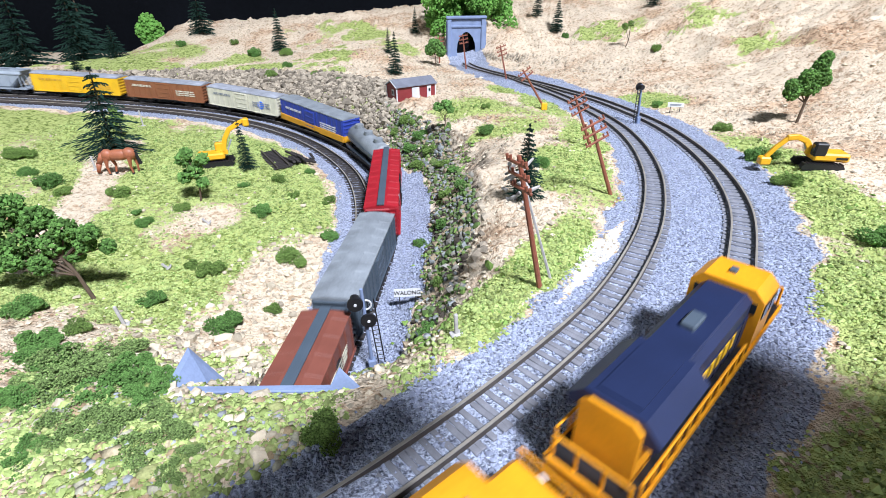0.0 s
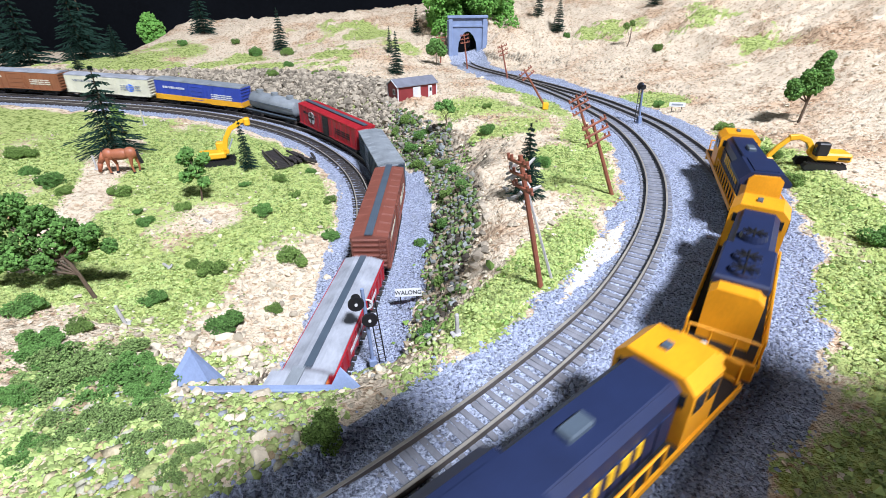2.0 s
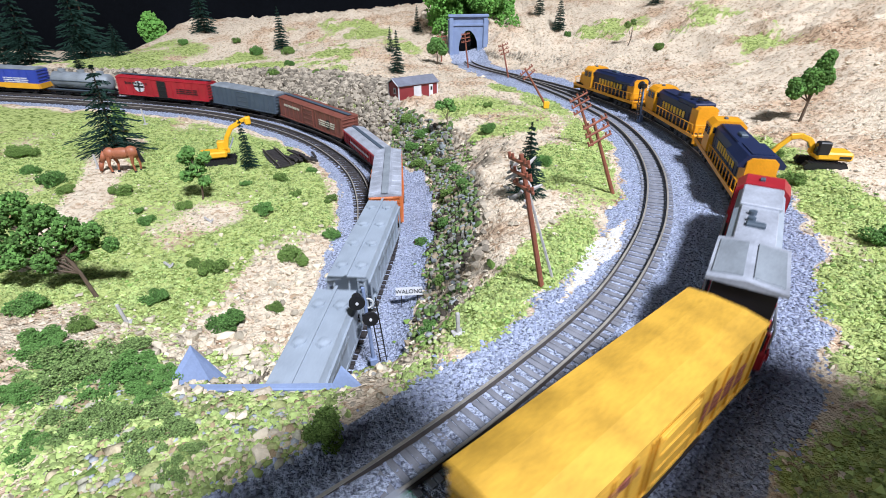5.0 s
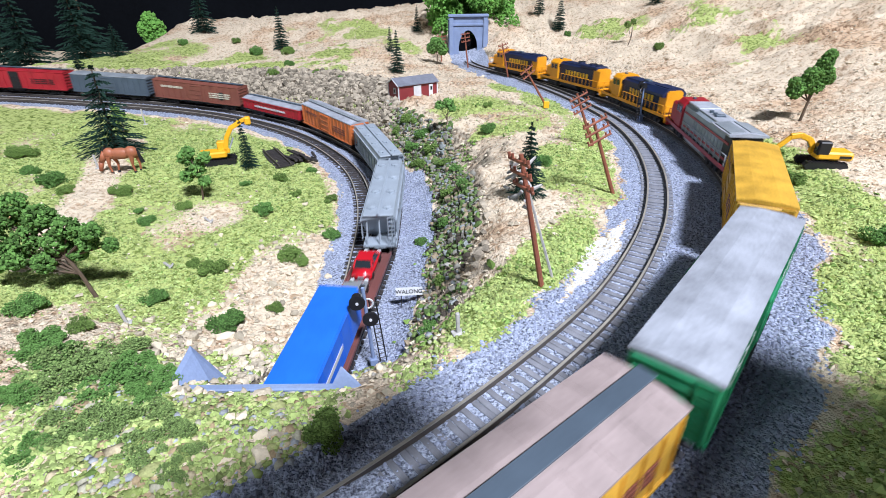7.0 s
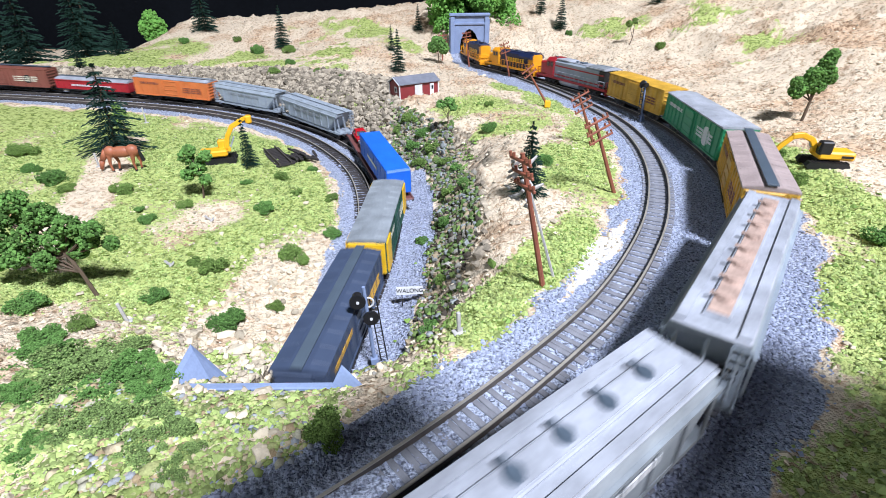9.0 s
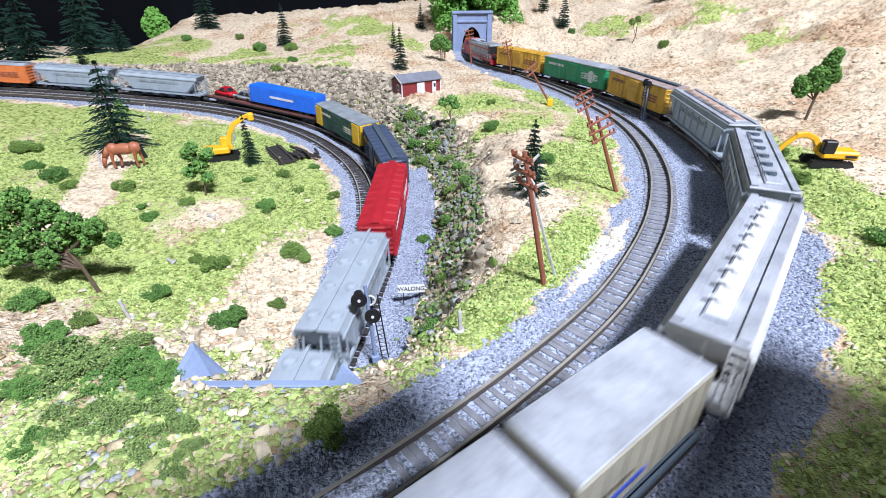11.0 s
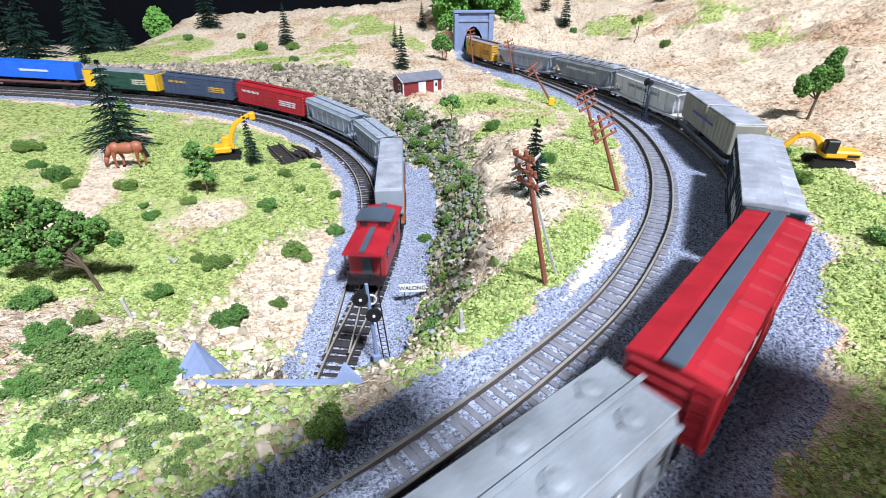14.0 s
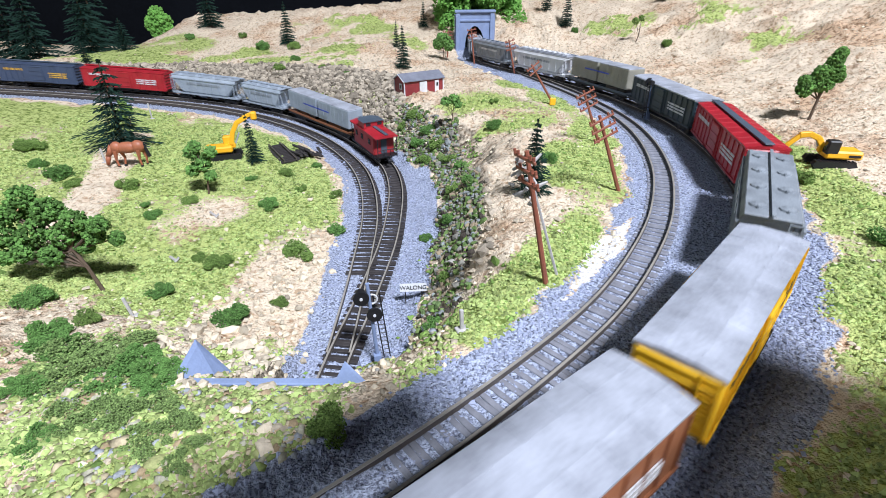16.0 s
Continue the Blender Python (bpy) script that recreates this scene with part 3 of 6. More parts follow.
# two unseen slabs, added over the front edge only to shade the near ground
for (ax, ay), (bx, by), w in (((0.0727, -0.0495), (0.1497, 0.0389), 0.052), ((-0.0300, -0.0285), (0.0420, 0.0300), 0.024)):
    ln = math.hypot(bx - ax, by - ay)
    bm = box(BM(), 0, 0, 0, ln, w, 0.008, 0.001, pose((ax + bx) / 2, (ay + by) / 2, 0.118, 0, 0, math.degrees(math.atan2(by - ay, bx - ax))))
    tagged(part("shade_slab", bm, CURTAIN), "unseen dark slab added to shade the front edge of the layout", "beam", kind="structure")


# ---- tracks ----


def sweep(name, line, off, z_of, w, h, top, material, parent):
    """A bar of w by h along a line, off metres to its right, its top at z + top."""
    t = np.gradient(line, axis=0)
    t /= np.linalg.norm(t, axis=1)[:, None]
    n = np.c_[t[:, 1], -t[:, 0]]
    vs, fs = [], []
    for i in range(len(line)):
        z = float(z_of(*line[i]))
        for o, dz in ((-w / 2, 0), (w / 2, 0), (w / 2, -h), (-w / 2, -h)):
            p = line[i] + n[i] * (off + o)
            vs.append((p[0], p[1], z + top + dz))
        if i:
            a, b = 4 * (i - 1), 4 * i
            for k in range(4):
                q = (k + 1) % 4
                fs.append((a + k, a + q, b + q, b + k))
    ob = new(name, mesh_from(name, vs, fs, material))
    ob.parent = parent
    return ob


tie_mesh = mesh_from("tie", *(lambda b: ([tuple(v.co) for v in b.verts], [[v.index for v in f.verts] for f in b.faces]))(
    (lambda b: (b.verts.index_update(), b)[1])(box(BM(), 0, 0, -0.0029, 0.0019, 0.0160, 0.0014, 0.0002))), TIE)
tie_black = tie_mesh.copy()
tie_black.materials[0] = TIEBLACK


def track(label, line, z_of, keep, tie_me=tie_mesh, gap=0.0034, apart=None):
    line = line[keep(line[:, 0], line[:, 1])]
    root = tagged(new("railway_track"), label, "track", kind="structure")
    for off in (-0.0049, 0.0049):
        r = sweep("rail", line[::2], off, z_of, 0.0008, 0.0003, 0.0, STEEL, root)
        sweep("rail_web", line[::2], off, z_of, 0.0007, 0.0021, -0.00025, DARKRAIL, r)
    step = gap / STEP
    k, count = 0.0, 0
    while k < len(line) - 2 and count < 290:
        i = int(k)
        x, y = line[i]
        d = line[i + 1] - line[i]
        if apart is not None and np.min(np.hypot(apart[:, 0] - x, apart[:, 1] - y)) < 0.009:
            k += step
            continue
        ob = new("tie", tie_me)
        ob.parent = root
        ob.matrix_local = Matrix.Translation((x, y, float(z_of(x, y)))) @ pose(0, 0, 0, 0, 0, math.degrees(math.atan2(d[1], d[0])) + random.gauss(0, 1))
        k += step
        count += 1
    return root


track("upper empty track with bright worn rails in ballast", LINE_A, flat_z, lambda x, y: (x > -0.14) & (y < 0.605))
track("upper outer track carrying the freight train", LINE_B, flat_z, lambda x, y: (x > -0.14) & (y < 0.84))
track("lower inner track curving past the meadow", LINE_C, low_z, lambda x, y: (x > -0.65) & (y > 0.152), tie_black, apart=LINE_D)
track("lower outer track leading out of the portal", LINE_D, low_z, lambda x, y: (x > -0.65) & (y > 0.05), tie_black)
# hidden running lines beyond the view
for ln, zf, cut in ((LINE_B, flat_z, LINE_B[:, 0] < -0.14), (LINE_B, flat_z, LINE_B[:, 1] > 0.84), (LINE_D, low_z, LINE_D[:, 0] < -0.65), (LINE_D, low_z, LINE_D[:, 1] < 0.05)):
    root = tagged(new("railway_track"), "plain rails continuing out of sight", "track", kind="structure")
    for off in (-0.0049, 0.0049):
        sweep("rail", ln[cut][::6], off, zf, 0.0008, 0.002, 0.0, STEEL, root)

# ---- rolling stock: x runs forward, z = 0 on the rail heads ----
SIDE = (0.0098, 0.0065, 0.0245)   # half width, floor and eaves height


def bogie(car, x, colour=BLACK):
    bm = BM()
    for s in (-1, 1):
        box(bm, x, s * 0.0066, 0.0036, 0.0135, 0.0012, 0.0018, 0.0003)
        for dx in (-0.0052, 0.0052):
            box(bm, x + dx, s * 0.0070, 0.0032, 0.0022, 0.0012, 0.0022, 0.0003)
        box(bm, x, s * 0.0070, 0.0034, 0.0034, 0.0012, 0.0030, 0.0003)
    box(bm, x, 0, 0.0044, 0.003, 0.0125, 0.0022)
    b = part("bogie", bm, colour, car)
    for dx in (-0.0052, 0.0052):
        bm = BM()
        for s in (-1, 1):
            rod(bm, (x + dx, s * 0.0042, 0.0027), (x + dx, s * 0.0053, 0.0027), 0.0027, seg=12)
        rod(bm, (x + dx, -0.0055, 0.0027), (x + dx, 0.0055, 0.0027), 0.0006, seg=5)
        part("wheelset", bm, DARKRAIL, b)


def coupler(car, x, s):
    bm = box(BM(), x + s * 0.002, 0, 0.0048, 0.006, 0.0016, 0.0018, 0.0003)
    box(bm, x + s * 0.005, 0.0004, 0.0046, 0.0022, 0.0032, 0.0026, 0.0005)
    part("coupler", bm, BLACK, car)


def underframe(car, length, colour=BLACK, inset=0.016):
    bm = box(BM(), 0, 0, 0.0058, length - 0.002, 0.006, 0.0018)
    for s in (-1, 1):
        box(bm, 0, s * 0.0088, 0.0062, length - 0.001, 0.0012, 0.0014)
    box(bm, 0.004, 0.003, 0.0042, 0.014, 0.004, 0.0028, 0.0004)
    box(bm, -0.012, -0.003, 0.0042, 0.008, 0.004, 0.0026, 0.0004)
    part("underframe", bm, colour, car)
    for s in (-1, 1):
        bogie(car, s * (length / 2 - inset))
        coupler(car, s * length / 2, s)


def end_ladder(car, length, material, z0=0.007, z1=0.026):
    for s in (-1, 1):
        bm = BM()
        for y0 in (0.0052, 0.0088):
            box(bm, s * (length / 2 + 0.0005), s * y0, (z0 + z1) / 2, 0.0005, 0.0004, z1 - z0)
        z = z0 + 0.0015
        while z < z1:
            box(bm, s * (length / 2 + 0.0005), s * 0.007, z, 0.0005, 0.0038, 0.0004)
            z += 0.0026
        part("ladder", bm, material, car)


def marks(car, x, z, w, h, rows, material, name="lettering", seed=1):
    """Unreadable small print: plain bars on both sides."""
    rnd = random.Random(seed)
    for s in (-1, 1):
        bm = BM()
        for r in range(rows):
            px = x - w / 2
            hh = h / rows
            while px < x + w / 2 - 0.001:
                ww = min(rnd.uniform(0.5, 1.1) * hh * 0.8, x + w / 2 - px)
                box(bm, -s * (px + ww / 2), s * (SIDE[0] + 0.0003), z + h / 2 - hh * (r + 0.5), ww, 0.0003, hh * 0.62)
                px += ww + hh * 0.25
        part(name, bm, material, car)


def emblem(car, x, z, r, material, cross=None):
    for s in (-1, 1):
        bm = rod(BM(), (-s * x, s * 0.0096, z), (-s * x, s * (SIDE[0] + 0.0004), z), r, seg=20)
        e = part("emblem", bm, material, car)
        if cross:
            bm = box(BM(), -s * x, s * (SIDE[0] + 0.0005), z, r * 1.9, 0.0004, r * 0.34)
            box(bm, -s * x, s * (SIDE[0] + 0.0005), z, r * 0.34, 0.0003, r * 1.9)
            part("cross", bm, cross, e)


def car_root(name, label, group):
    return tagged(new(name), label, "railway car", group)


def box_body(car, length, body, roof, eaves, top, ribs=14, roof_ribs=10, flat=False):
    hw, floor, _ = SIDE
    part("body", box(BM(), 0, 0, (floor + eaves) / 2, length, hw * 2, eaves - floor, 0.0005), body, car)
    bm = BM()
    for s in (-1, 1):
        for i in range(ribs):
            x = -length / 2 + 0.002 + (length - 0.004) * i / (ribs - 1)
            if abs(x) > 0.009:
                box(bm, x, s * (hw + 0.0002), (floor + eaves) / 2, 0.0006, 0.0006, eaves - floor - 0.001)
        box(bm, 0, s * (hw + 0.0002), floor + 0.0006, length, 0.0008, 0.0010)
    part("side_rib", bm, body, car)
    r = part("roof", prism(BM(), [(-hw - .0002, eaves), (hw + .0002, eaves), (hw + .0002, eaves + 0.0008), (0.004, top), (-0.004, top), (-hw - .0002, eaves + 0.0008)], -length / 2, length / 2), roof, car)
    if not flat:
        bm = BM()
        for i in range(roof_ribs):
            x = -length / 2 + length * (i + 0.5) / roof_ribs
            for s in (-1, 1):
                rod(bm, (x, s * hw * 0.99, eaves + 0.0009), (x, s * 0.0036, top + 0.00005), 0.00032, seg=5)
        part("roof_rib", bm, roof, r)
    for s in (-1, 1):
        bm = BM()
        for k in range(6):
            box(bm, s * (length / 2 + 0.0002), 0, floor + 0.002 + (eaves - floor - 0.003) * k / 5, 0.0008, hw * 1.8, 0.0011, 0.0003)
        part("end_corrugation", bm, body, car)


def doors(car, material, width=0.015, x=0.0, frame_mat=None):
    hw, floor, eaves = SIDE
    for s in (-1, 1):
        bm = box(BM(), x * s, s * (hw + 0.0004), (floor + eaves) / 2, width, 0.0008, eaves - floor - 0.0012, 0.0002)
        for k in range(4):
            box(bm, x * s, s * (hw + 0.0009), floor + 0.003 + k * 0.0045, width * 0.9, 0.0005, 0.0006)
        d = part("door", bm, material, car)
        part("door_rail", box(BM(), x * s, s * (hw + 0.0007), floor + 0.0004, width * 2, 0.0010, 0.0006), frame_mat or BLACK, d)


def boxcar(label, group, span, body, roof, walk_mat=None, door=None, eaves=0.0245, top=0.0262, letters=None, wide=0.015, flat=False, end=None, lower=None):
    L = span - 0.0085
    car = car_root("boxcar", label, group)
    underframe(car, L)
    box_body(car, L, body, roof, eaves, top, flat=flat)
    doors(car, door or body, wide)
    end_ladder(car, L, body, z1=eaves)
    if walk_mat:
        bm = box(BM(), 0, 0, top + 0.0010, L + 0.001, 0.0042, 0.0006, 0.0001)
        for k in range(9):
            box(bm, -L / 2 + L * (k + 0.5) / 9, 0, top + 0.0003, 0.0012, 0.0036, 0.0010)
        part("roof_walk", bm, walk_mat, car)
    if letters:
        marks(car, -L * 0.28, 0.0195, L * 0.26, 0.0035, 1, letters, seed=len(label))
        marks(car, L * 0.28, 0.0150, L * 0.24, 0.0060, 3, letters, seed=len(label) + 5)
    if lower:
        for s in (-1, 1):
            part("lower_stripe", box(BM(), 0, s * (SIDE[0] + 0.0006), 0.0092, L, 0.0010, 0.0054), lower, car)
            part("end_stripe", box(BM(), s * (L / 2 + 0.0006), 0, 0.0092, 0.0010, SIDE[0] * 2, 0.0054), lower, car)
    if end:
        for s in (-1, 1):
            part("end_panel", box(BM(), s * (L / 2 + 0.0004), 0, 0.0155, 0.0014, SIDE[0] * 2 - 0.001, 0.0175, 0.0003), end, car)
            for s2 in (-1, 1):
                part("side_panel", box(BM(), s * (L / 2 - 0.006), s2 * (SIDE[0] + 0.0005), 0.0155, 0.011, 0.0008, 0.0172), end, car)
    return car


def hopper(label, group, span, body, roof, hatch, style="round", ribs=9, hatch_mat=None):
    """Covered hopper with raised ends, sloped bays and roof hatches."""
    L = span - 0.0085
    car = car_root("hopper_car", label, group)
    hw = 0.0097
    bm = box(BM(), 0, 0, 0.0066, L, 0.006, 0.0014)
    for s in (-1, 1):
        box(bm, 0, s * 0.0088, 0.0072, L, 0.0014, 0.0016)
        box(bm, s * (L / 2 - 0.005), 0, 0.0072, 0.010, 0.0185, 0.0012)
    part("underframe", bm, body, car)
    for s in (-1, 1):
        bogie(car, s * (L / 2 - 0.0125))
        coupler(car, s * L / 2, s)
    # body: long section with sloping ends below
    prof = [(-hw, 0.0095), (-hw * 0.82, 0.0072), (hw * 0.82, 0.0072), (hw, 0.0095), (hw, 0.0225), (hw * 0.86, 0.0255), (-hw * 0.86, 0.0255), (-hw, 0.0225)]
    bm = prism(BM(), prof, -L / 2 + 0.002, L / 2 - 0.002)
    for v in bm.verts:
        if v.co.z < 0.012:
            v.co.x *= 0.70
    part("body", bm, body, car)
    for k in range(4):
        x = -L * 0.27 + L * 0.18 * k
        bm = BM()
        bmesh.ops.create_cone(bm, cap_ends=True, segments=4, radius1=0.0035, radius2=0.0095, depth=0.0055, matrix=Matrix.Translation((x, 0, 0.0049)) @ Matrix.Rotation(math.pi / 4, 4, "Z"))
        part("bay", bm, body, car)
    bm = BM()
    for s in (-1, 1):
        for i in range(ribs):
            x = -L / 2 + 0.004 + (L - 0.008) * i / (ribs - 1)
            box(bm, x, s * (hw + 0.0003), 0.0165, 0.0007, 0.0007, 0.0130)
        box(bm, 0, s * (hw + 0.0002), 0.0225, L - 0.003, 0.0009, 0.0010)
    part("side_rib", bm, body, car)
    part("roof", box(BM(), 0, 0, 0.0258, L - 0.002, hw * 1.78, 0.0009, 0.0003), roof, car)
    hm_ = hatch_mat or roof
    if style == "round":
        for i in range(hatch):
            for s in (-1, 1):
                x = -L / 2 + L * (i + 0.5) / hatch
                bm = rod(BM(), (x, s * 0.0046, 0.0260), (x, s * 0.0046, 0.0269), 0.0029, 0.0027, seg=16)
                rod(bm, (x, s * 0.0046, 0.0269), (x, s * 0.0046, 0.0274), 0.0023, 0.0010, seg=16)
                rod(bm, (x - 0.0030, s * 0.0046, 0.0263), (x - 0.0030, s * 0.0046, 0.0273), 0.0005, seg=6)
                part("hatch", bm, hm_, car)
        part("roof_walk", box(BM(), 0, 0, 0.0272, L, 0.0012, 0.0004), roof, car)
    else:
        tr = part("hatch_trough", box(BM(), 0, 0, 0.0266, L * 0.86, 0.0062, 0.0010, 0.0003), roof, car)
        part("trough_floor", box(BM(), 0, 0, 0.0272, L * 0.84, 0.0048, 0.0004), roof if hm_ is DARKGREY else hm_, tr)
        for i in range(hatch):
            x = -L * 0.40 + L * 0.80 * (i + 0.5) / hatch
            bm = rod(BM(), (x, 0, 0.0270), (x, 0, 0.0283), 0.0020, 0.0017, seg=12)
            box(bm, x, 0.001, 0.0283, 0.0012, 0.0050, 0.0005)
            part("hatch", bm, hm_, car)
        for s in (-1, 1):
            part("roof_walk", box(BM(), 0, s * 0.0068, 0.0268, L * 0.96, 0.0024, 0.0005), roof, car)
    end_ladder(car, L - 0.001, body, 0.008, 0.0255)
    for s in (-1, 1):
        bm = BM()
        for y in (-0.007, 0, 0.007):
            rod(bm, (s * (L / 2 - 0.001), y, 0.0078), (s * (L / 2 - 0.004), y, 0.0225), 0.0005, seg=5)
        part("end_post", bm, body, car)
    marks(car, 0, 0.0185, L * 0.5, 0.0035, 1, MIDGREY if body is not MIDGREY else WHITE, seed=3)
    return car


def tank_car(label, group, span):
    L = span - 0.0085
    car = car_root("tank_car", label, group)
    underframe(car, L, BLACK, 0.0115)
    bm = BM()
    bmesh.ops.create_uvsphere(bm, u_segments=20, v_segments=12, radius=0.0088)
    for v in bm.verts:
        v.co = Vector((v.co.z * 0.45 + math.copysign(L / 2 - 0.006, v.co.z) if abs(v.co.z) > 1e-5 else 0, v.co.x, v.co.y + 0.0163))
    part("tank", bm, MIDGREY, car, smooth=True)
    for x in (-L * .3, 0, L * .3):
        bm = rod(BM(), (x, 0, 0.0245), (x, 0, 0.0275), 0.0036, seg=14)
        part("dome", bm, MIDGREY, car)
    bm = BM()
    for s in (-1, 1):
        rod(bm, (-L / 2 + 0.002, s * 0.0092, 0.017), (L / 2 - 0.002, s * 0.0092, 0.017), 0.0003, seg=5)
        box(bm, 0, s * 0.0086, 0.0075, L, 0.0022, 0.0008)
    part("handrail", bm, DARKGREY, car)
    for x in (-L * .4, L * .4):
        part("saddle", box(BM(), x, 0, 0.0085, 0.003, 0.014, 0.004), BLACK, car)
    return car


def gondola(label, group, span):
    """Low red car under a flat silver cover."""
    L = span - 0.0085
    car = car_root("covered_gondola", label, group)
    underframe(car, L)
    part("body", box(BM(), 0, 0, 0.0115, L, 0.0192, 0.0095, 0.0004), RED, car)
    bm = BM()
    for s in (-1, 1):
        for i in range(13):
            box(bm, -L / 2 + 0.002 + (L - 0.004) * i / 12, s * 0.0098, 0.0115, 0.0008, 0.0008, 0.009)
        box(bm, 0, s * 0.0098, 0.0162, L, 0.0010, 0.0008)
    part("side_rib", bm, RED, car)
    part("cover", prism(BM(), [(-.0096, .0163), (.0096, .0163), (.0096, .0172), (.004, .0188), (-.004, .0188), (-.0096, .0172)], -L / 2, L / 2), SILVER, car, "silver cover")
    part("roof_walk", box(BM(), 0, 0, 0.0193, L, 0.0030, 0.0005), DARKGREY, car)
    marks(car, 0, 0.0115, L * 0.55, 0.003, 1, WHITE, seed=8)
    end_ladder(car, L, RED, 0.007, 0.016)
    return car


def trailer(car, x, length, body, roof, name="trailer"):
    t = part(name, box(BM(), x, 0, 0.0195, length, 0.0168, 0.0165, 0.0005), body, car)
    part("trailer_roof", box(BM(), x, 0, 0.0281, length - 0.0006, 0.0164, 0.0008, 0.0003), roof, t)
    bm = BM()
    for dx in (-0.36, -0.26):
        rod(bm, (x + dx * length, -0.0075, 0.0092), (x + dx * length, 0.0075, 0.0092), 0.0028, seg=12)
    part("trailer_wheel", bm, BLACK, t)
    bm = BM()
    for s in (-1, 1):
        box(bm, x + 0.3 * length, s * 0.005, 0.0095, 0.001, 0.001, 0.0045)
    part("landing_leg", bm, DARKGREY, t)
    for k in range(8):
        for s in (-1, 1):
            part("side_post", box(BM(), x - length / 2 + length * (k + .5) / 8, s * 0.0084, 0.0195, 0.0005, 0.0004, 0.0155), body, t)
    return t


def flat_deck(car, L, material):
    underframe(car, L)
    bm = box(BM(), 0, 0, 0.0072, L, 0.0180, 0.0012, 0.0003)
    for s in (-1, 1):
        box(bm, 0, s * 0.0088, 0.0078, L, 0.0007, 0.0018)
    part("deck", bm, material, car)


def piggyback(label, group, span, body, roof):
    L = span - 0.0085
    car = car_root("flat_car", label, group)
    flat_deck(car, L, RUST if body is GREY else DARKGREY)
    trailer(car, L * 0.25, L * 0.46, body, roof)
    trailer(car, -L * 0.235, L * 0.46, body, roof)
    marks(car, 0, 0.021, L * 0.4, 0.002, 1, BLUE, seed=4)
    return car


LOADS = []


def model_car(label, paint_mat, wagon):
    """A small road car: lower body, glasshouse, roof, bumpers, lamps and wheels; x forward, z = 0 under the tyres."""
    car = tagged(new("model_car"), label, "car", "cars on the flat car")
    L, w = 0.0265, 0.0049
    bm = BM()
    side = [(-L / 2, .0022), (-L / 2 + .0006, .0050), (-L / 2 + .0040, .0058), (.0050, .0057), (L / 2 - .0035, .0050), (L / 2 - .0004, .0040), (L / 2, .0020), (L / 2 - .001, .0012), (-L / 2 + .001, .0012)]
    ring = [[bm.verts.new((x, y, z)) for x, z in side] for y in (-w, w)]
    n = len(side)
    for k in range(n):
        bm.faces.new((ring[0][k], ring[0][(k + 1) % n], ring[1][(k + 1) % n], ring[1][k]))
    bm.faces.new(ring[0][::-1])
    bm.faces.new(ring[1])
    bmesh.ops.recalc_face_normals(bm, faces=bm.faces)
    bmesh.ops.bevel(bm, geom=list(bm.edges), offset=0.0007, segments=2, affect="EDGES")
    body = part("body", bm, paint_mat, car, smooth=True)
    rear = -L / 2 + (0.0012 if wagon else 0.0045)
    bm = BM()
    low = [(rear, .0056), (.0062, .0056)]
    top = [(rear + .0030, .0092), (.0018, .0092)]
    vs = [bm.verts.new((x, y * q, z)) for (x, z), q in ((low[0], 1), (low[1], 1), (top[1], .82), (top[0], .82)) for y in (-w * .94, w * .94)]
    for f in ((0, 1, 3, 2), (2, 3, 5, 4), (4, 5, 7, 6), (6, 7, 1, 0), (0, 2, 4, 6), (1, 7, 5, 3)):
        bm.faces.new([vs[q] for q in f])
    bmesh.ops.recalc_face_normals(bm, faces=bm.faces)
    part("glasshouse", bm, GLASS, car)
    part("roof", box(BM(), (top[0][0] + top[1][0]) / 2, 0, 0.0093, top[1][0] - top[0][0] + 0.0010, w * 1.62, 0.0006, 0.0003), paint_mat, car)
    for s in (-1, 1):
        for (x0, z0), (x1, z1) in ((low[0], top[0]), (low[1], top[1]), ((-0.004, .0056), (-0.004, .0092))):
            part("pillar", rod(BM(), (x0, s * w * .95, z0), (x1, s * w * .80, z1), 0.00045, seg=6), paint_mat, body)
        part("headlight", box(BM(), L / 2 - 0.0010, s * w * .72, 0.0040, 0.0016, 0.0020, 0.0010, 0.0003), WHITE, body)
        part("tail_light", box(BM(), -L / 2 + 0.0003, s * w * .75, 0.0044, 0.0008, 0.0018, 0.0010, 0.0002), CABRED, body)
        for x in (-L * .31, L * .31):
            part("wheel", rod(BM(), (x, s * w * .78, .0020), (x, s * (w + .0002), .0020), 0.0020, seg=14), BLACK, car)
    part("number_plate", box(BM(), -L / 2 - 0.0001, 0, 0.0034, 0.0004, 0.0030, 0.0009), MIDGREY, body)
    return car


def auto_flat(label, group, span):
    """Long flat car with two road cars ahead of a bright blue trailer."""
    L = span - 0.0085
    car = car_root("flat_car", label, group)
    flat_deck(car, L, FLATRED)
    part("hitch", box(BM(), L * 0.475, 0, 0.0086, 0.004, 0.004, 0.0018, 0.0004), BLACK, car)
    for s in (-1, 1):
        part("wheel_guide", box(BM(), 0.012, s * 0.0042, 0.0081, L * 0.80, 0.0008, 0.0007), FLATRED, car)
    trailer(car, -0.030, 0.086, BRIGHTBLUE, BRIGHTBLUE)
    for s in (-1, 1):
        part("lettering", box(BM(), -0.030, s * 0.0087, 0.0200, 0.030, 0.0002, 0.0022), WHITE, car)
    LOADS.append((model_car("glossy red model saloon car on the flat car", GLOSSRED, False), car, pose(0.0575, 0, 0.0084)))
    LOADS.append((model_car("silver model estate car on the flat car", GLOSSSILVER, True), car, pose(0.0290, 0, 0.0084)))
    return car


